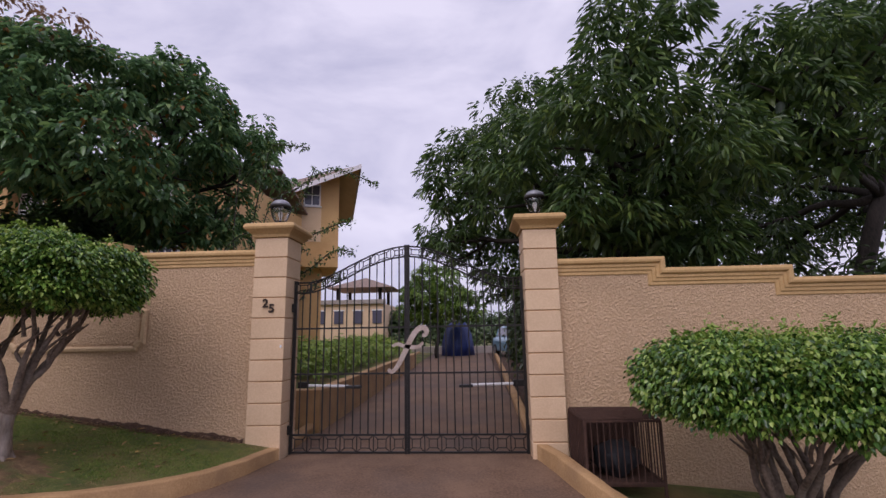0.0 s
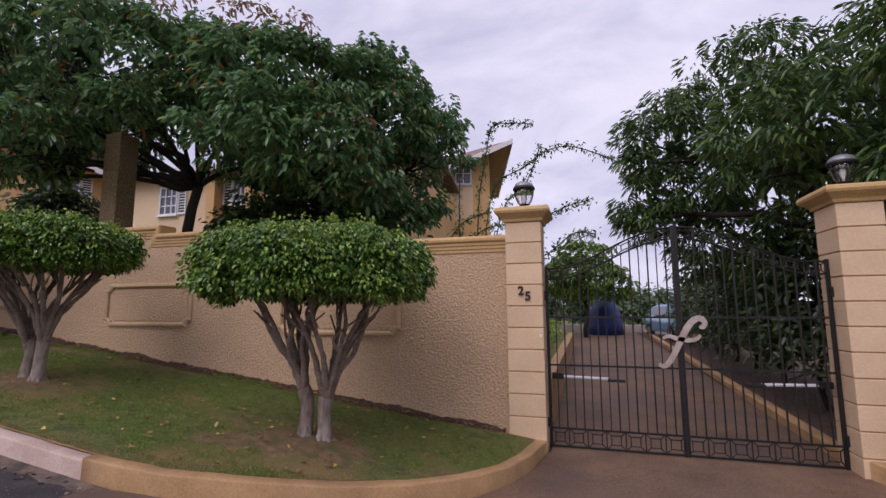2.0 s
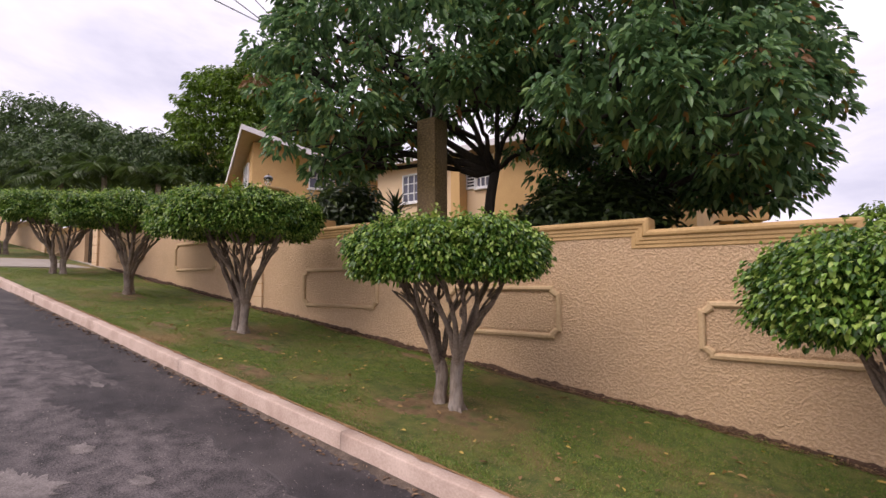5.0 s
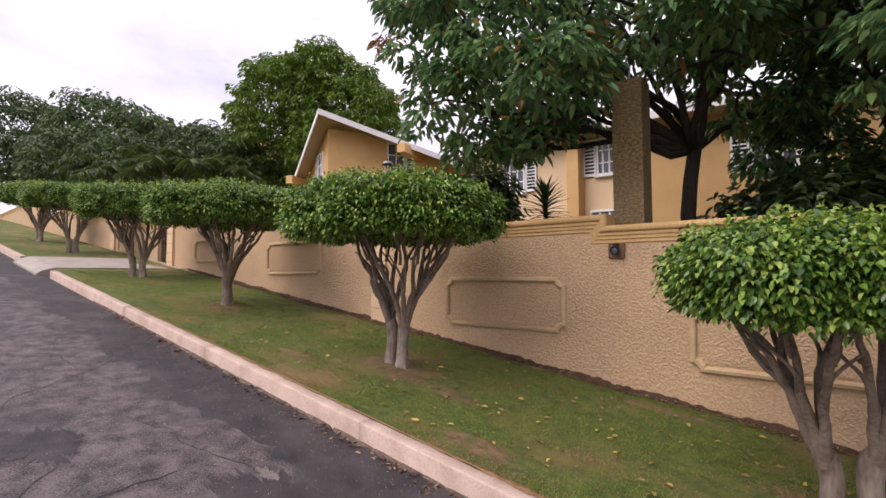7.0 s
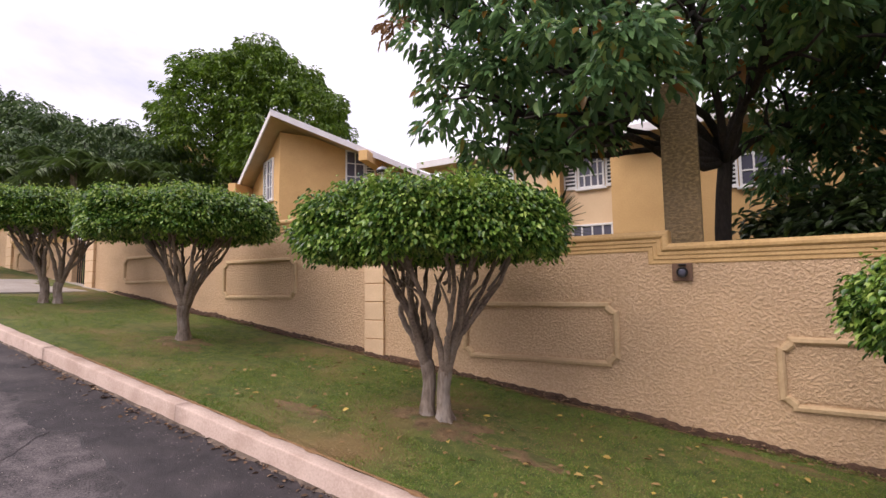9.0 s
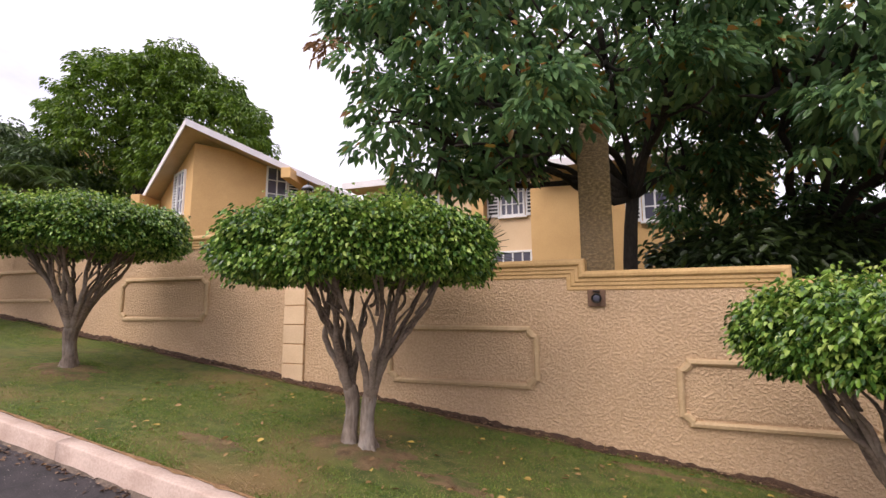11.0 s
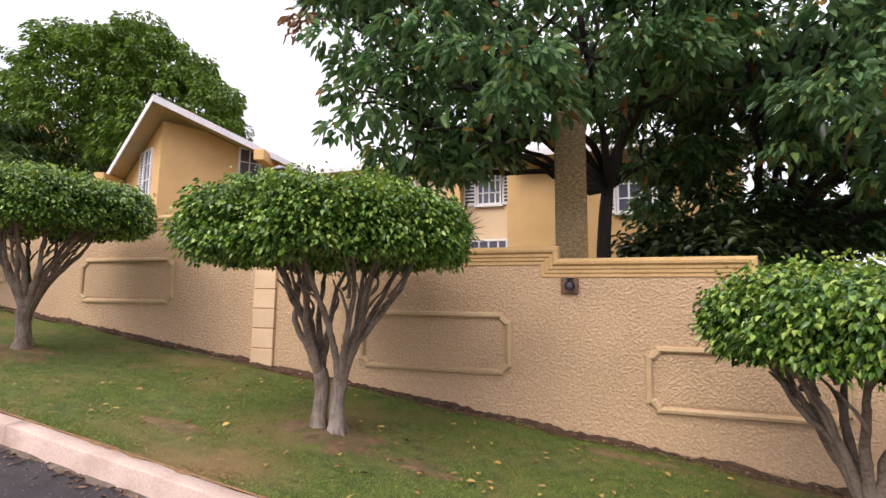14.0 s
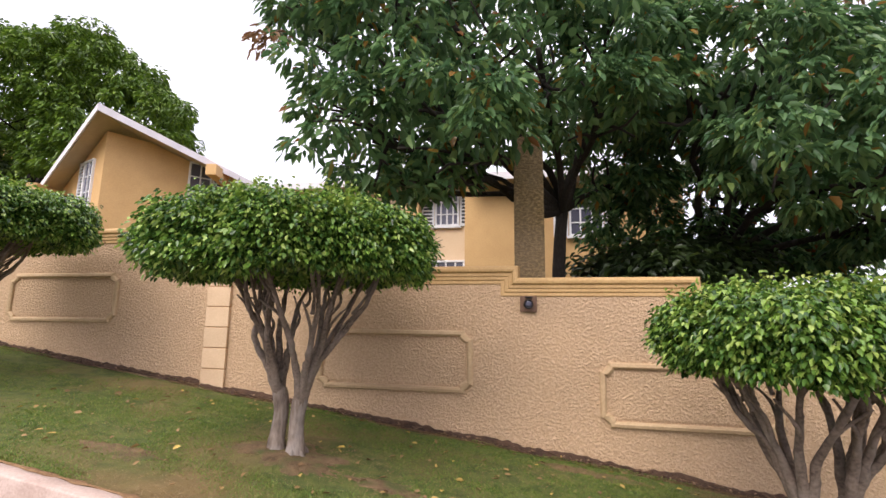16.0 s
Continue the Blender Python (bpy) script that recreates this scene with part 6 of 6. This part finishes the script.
# earth worn bare in the turf
M_EARTH = surface("worn_earth", (0.10, 0.062, 0.028), (0.30, 0.19, 0.095), 0.95, 14, 120, 1.0, 0.03, tint=(0.085, 0.105, 0.025), tint_scale=7.0, tint_amount=0.9)


def worn_earth(cx, cy, rx, ry, seed):
    bm = bmesh.new()
    rings = []
    for f in (0.0, 0.35, 0.7, 1.0):
        ring = []
        for k in range(72):
            a = 2 * math.pi * k / 72
            s = f * (1 + 0.5 * noise.noise(Vector((math.cos(a) * 1.8, math.sin(a) * 1.8, seed))) + 0.45 * noise.noise(Vector((math.cos(a) * 7, math.sin(a) * 7, seed))))
            x, y = cx + rx * s * math.cos(a), cy + ry * s * math.sin(a)
            ring.append(bm.verts.new((x, y, verge_height(x, y) + (0.006 if f < 0.9 else -0.004))))
        rings.append(ring)
    for p, q in zip(rings, rings[1:]):
        for k in range(72):
            bm.faces.new((p[k], q[k], q[(k + 1) % 72], p[(k + 1) % 72]))
    bmesh.ops.remove_doubles(bm, verts=bm.verts, dist=0.0005)
    tagged(link_mesh("worn_earth", bm, M_EARTH, smooth=True), "brown earth worn bare in the turf", "bare earth", kind="structure")


EARTH = [(-4.0, 3.85, 0.62, 0.36), (-4.75, 3.55, 0.5, 0.22), (-7.5, 3.70, 0.5, 0.28), (-7.9, 3.45, 0.35, 0.14), (-11.15, 3.85, 0.42, 0.26), (-10.35, 3.75, 0.30, 0.12), (-15.05, 3.85, 0.45, 0.25), (-12.2, 3.3, 0.4, 0.13), (-8.75, 5.05, 0.5, 0.13), (-9.6, 3.05, 0.35, 0.12)]
for i, (cx, cy, rx, ry) in enumerate(EARTH):
    worn_earth(cx, cy, rx, ry, 3.7 * i)

# dark fresh asphalt along the kerb, and worn patches
bm = bmesh.new()
rows = []
for x in span(-40, -3.4, 360):
    w = 0.62 + 0.36 * noise.noise(Vector((x * 0.7, 1, 0))) + 0.16 * noise.noise(Vector((x * 2.6, 2, 0))) + 0.09 * noise.noise(Vector((x * 9, 2, 0)))
    rows.append([bm.verts.new((x, y, road_z(x) - 0.012 * abs(y + 1.3) + lift)) for y, lift in ((2.64, 0.006), (2.64 - w * 0.6, 0.006), (2.64 - w + 0.02, 0.005), (2.64 - w, 0.001))])
for a, c in zip(rows, rows[1:]):
    for k in range(3):
        bm.faces.new((a[k], a[k + 1], c[k + 1], c[k]))
bmesh.ops.recalc_face_normals(bm, faces=bm.faces)
M_FRESH = surface("fresh_asphalt", (0.012, 0.010, 0.012), (0.055, 0.045, 0.049), 0.75, 6, 120, 1.0, 0.012, tint=(0.10, 0.082, 0.082), tint_scale=1.6, tint_amount=0.6)
tagged(link_mesh("asphalt_strip", bm, M_FRESH), "ragged dark asphalt strip along the kerb", "road", kind="structure")


# silt washed into the gutter, and soil spilt over the kerb's inner edge
def edge_band(name, label, material, x0, x1, n, rim):
    bm = bmesh.new()
    rows = [[bm.verts.new(c) for c in rim(x)] for x in span(x0, x1, n)]
    for a, c in zip(rows, rows[1:]):
        for k in range(len(a) - 1):
            bm.faces.new((a[k], a[k + 1], c[k + 1], c[k]))
    bmesh.ops.recalc_face_normals(bm, faces=bm.faces)
    tagged(link_mesh(name, bm, material, smooth=True), label, "soil", kind="structure")


def silt_rim(x):
    near = max(0.0, min(1.0, (x + 9.5) / 3.0))
    w = max(0.004, 0.03 + 0.10 * near + (0.04 + 0.07 * near) * noise.noise(Vector((x * 1.1, 8, 0))) + 0.05 * noise.noise(Vector((x * 6, 4, 0))) + 0.03 * noise.noise(Vector((x * 19, 4, 0))))
    z = road_z(x) - 0.048
    return (x, 2.655, z + 0.024), (x, 2.655 - w * 0.4, z + 0.016), (x, 2.655 - w, z + 0.005)


def spill_rim(x):
    w = max(0.0, 0.004 + 0.035 * noise.noise(Vector((x * 1.6, 2, 0))) + 0.03 * noise.noise(Vector((x * 8, 2, 0))))
    z = road_z(x) + 0.108
    return (x, KERB_Y + 0.118 - w, z + 0.004), (x, KERB_Y + 0.125, z + 0.012), (x, KERB_Y + 0.132 + w, z + 0.006), (x, KERB_Y + 0.15 + w * 1.5, z - 0.03)


M_SILT = surface("gutter_silt", (0.075, 0.052, 0.040), (0.21, 0.16, 0.125), 0.95, 12, 110, 1.0, 0.02, tint=(0.05, 0.037, 0.03), tint_scale=5, tint_amount=0.8)
M_SPILL = surface("spilt_red_soil", (0.17, 0.088, 0.038), (0.34, 0.20, 0.095), 0.95, 14, 120, 1.0, 0.02)
edge_band("gutter_silt", "brown silt and grit washed along the kerb", M_SILT, -17.0, -4.9, 700, silt_rim)
edge_band("spilt_soil", "reddish soil spilt along the kerb's grass edge", M_SPILL, -15.5, -5.0, 500, spill_rim)


def road_patch(name, cx, cy, rx, ry, seed, material, label):
    bm = bmesh.new()
    ring = []
    n = 160
    for k in range(n):
        a = 2 * math.pi * k / n
        s = 1 + sum(w * noise.noise(Vector((math.cos(a) * f, math.sin(a) * f, seed))) for f, w in ((1.6, 0.5), (5, 0.35), (14, 0.35)))
        x, y = cx + rx * s * math.cos(a), cy + ry * s * math.sin(a)
        ring.append(bm.verts.new((x, y, road_z(x) - 0.012 * abs(y + 1.3) + 0.003)))
    c = bm.verts.new((cx, cy, road_z(cx) - 0.012 * abs(cy + 1.3) + 0.005))
    for k in range(n):
        bm.faces.new((ring[k], ring[(k + 1) % n], c))
    tagged(link_mesh(name, bm, material), label, "road", kind="structure")


M_WORN = surface("worn_pale_asphalt", (0.11, 0.09, 0.088), (0.26, 0.225, 0.215), 0.85, 9, 90, 0.7, 0.012, tint=(0.09, 0.075, 0.074), tint_scale=6, tint_amount=0.8)
for i, (cx, cy, rx, ry) in enumerate(((-8.6, 0.9, 0.30, 0.16), (-9.0, 1.35, 0.10, 0.06), (-8.3, 1.45, 0.09, 0.05), (-9.8, 1.0, 0.09, 0.05), (-10.4, 1.9, 0.10, 0.05))):
    road_patch("worn_patch", cx, cy, rx, ry, i * 3.1, M_WORN, "pale worn patch in the asphalt")
for i, (cx, cy, rx, ry) in enumerate(((-10.0, 1.75, 0.55, 0.3), (-11.6, 1.0, 0.25, 0.2), (-12.6, 0.7, 0.35, 0.12), (-6.9, 1.6, 0.12, 0.05), (-7.4, 1.0, 0.2, 0.04))):
    road_patch("tar_patch", cx, cy, rx, ry, i * 2.3 + 40, M_FRESH, "dark tar patch in the asphalt")

r0 = np.random.default_rng(71)
n = 4200
x = r0.uniform(-16, -2, n)
y = np.where(r0.uniform(0, 1, n) < 0.5, KERB_Y - np.abs(r0.normal(size=n)) * 0.35 - 0.02, r0.uniform(-0.5, 2.5, n))
z = np.array([road_z(a) - 0.012 * abs(b + 1.3) for a, b in zip(x, y)])
s = r0.uniform(0.0015, 0.0045, n)[:, None, None]
octa = np.array([(1, 0, 0), (0, 1, 0), (-1, 0, 0), (0, -1, 0), (0, 0, 0.8), (0, 0, -0.3)], float)[None] * s + r0.normal(size=(n, 6, 3)) * 0.001
v = (np.stack([x, y, z + 0.006], 1)[:, None] + octa).reshape(-1, 3)
tri = np.array([(0, 1, 4), (1, 2, 4), (2, 3, 4), (3, 0, 4), (1, 0, 5), (2, 1, 5), (3, 2, 5), (0, 3, 5)])
f = (np.arange(n)[:, None, None] * 6 + tri[None]).reshape(-1, 3)
tagged(fast_mesh("road_grit", v, f, M_PALE_CONCRETE), "loose pale grit on the asphalt", "grit", kind="stuff")


# cracks in the old asphalt
def crack(x, y, way, length, seed):
    r = np.random.default_rng(seed)
    bm = bmesh.new()
    left, right = [], []
    a = way
    for k in range(int(length / 0.06)):
        a += r.normal() * 0.22 + (way - a) * 0.15
        x, y = x + 0.06 * math.cos(a), y + 0.06 * math.sin(a)
        w = r.uniform(0.002, 0.007)
        z = road_z(x) - 0.012 * abs(y + 1.3) + 0.003
        left.append(bm.verts.new((x - math.sin(a) * w, y + math.cos(a) * w, z)))
        right.append(bm.verts.new((x + math.sin(a) * w, y - math.cos(a) * w, z)))
    for k in range(len(left) - 1):
        bm.faces.new((left[k], right[k], right[k + 1], left[k + 1]))
    bmesh.ops.recalc_face_normals(bm, faces=bm.faces)
    tagged(link_mesh("road_crack", bm, M_FRESH), "thin dark crack in the old asphalt", "crack", kind="structure")


for k, (x, y, way, length) in enumerate(((-9.2, 0.6, 2.9, 3.2), (-10.5, 1.9, 3.3, 2.4), (-11.5, 0.4, 2.5, 2.6), (-12.8, 1.4, 3.0, 3.0), (-10.2, 0.2, 1.9, 1.6), (-14.5, 0.8, 2.8, 3.0), (-8.3, 1.7, 2.6, 1.6))):
    crack(x, y, way, length, 200 + k)

# low planted terrace beside the drive
terrace = tagged(new("terrace_wall"), "low ochre retaining wall of the planted terrace", "wall", kind="structure")
part("terrace_side", boxed(-2.34, -2.16, 6.7, 18.0, 0.0, 0.86, 0.01), M_KERB_OCHRE, terrace)
part("terrace_front", boxed(-6.0, -2.345, 6.7, 6.88, 0.0, 0.86, 0.01), M_KERB_OCHRE, terrace)
bm = grid(bmesh.new(), span(-6.0, -2.34, 6), span(6.88, 18, 8), lambda x, y: 0.80)
tagged(link_mesh("terrace_lawn", bm, M_TURF), "small lawn on the raised terrace", "lawn", kind="structure")
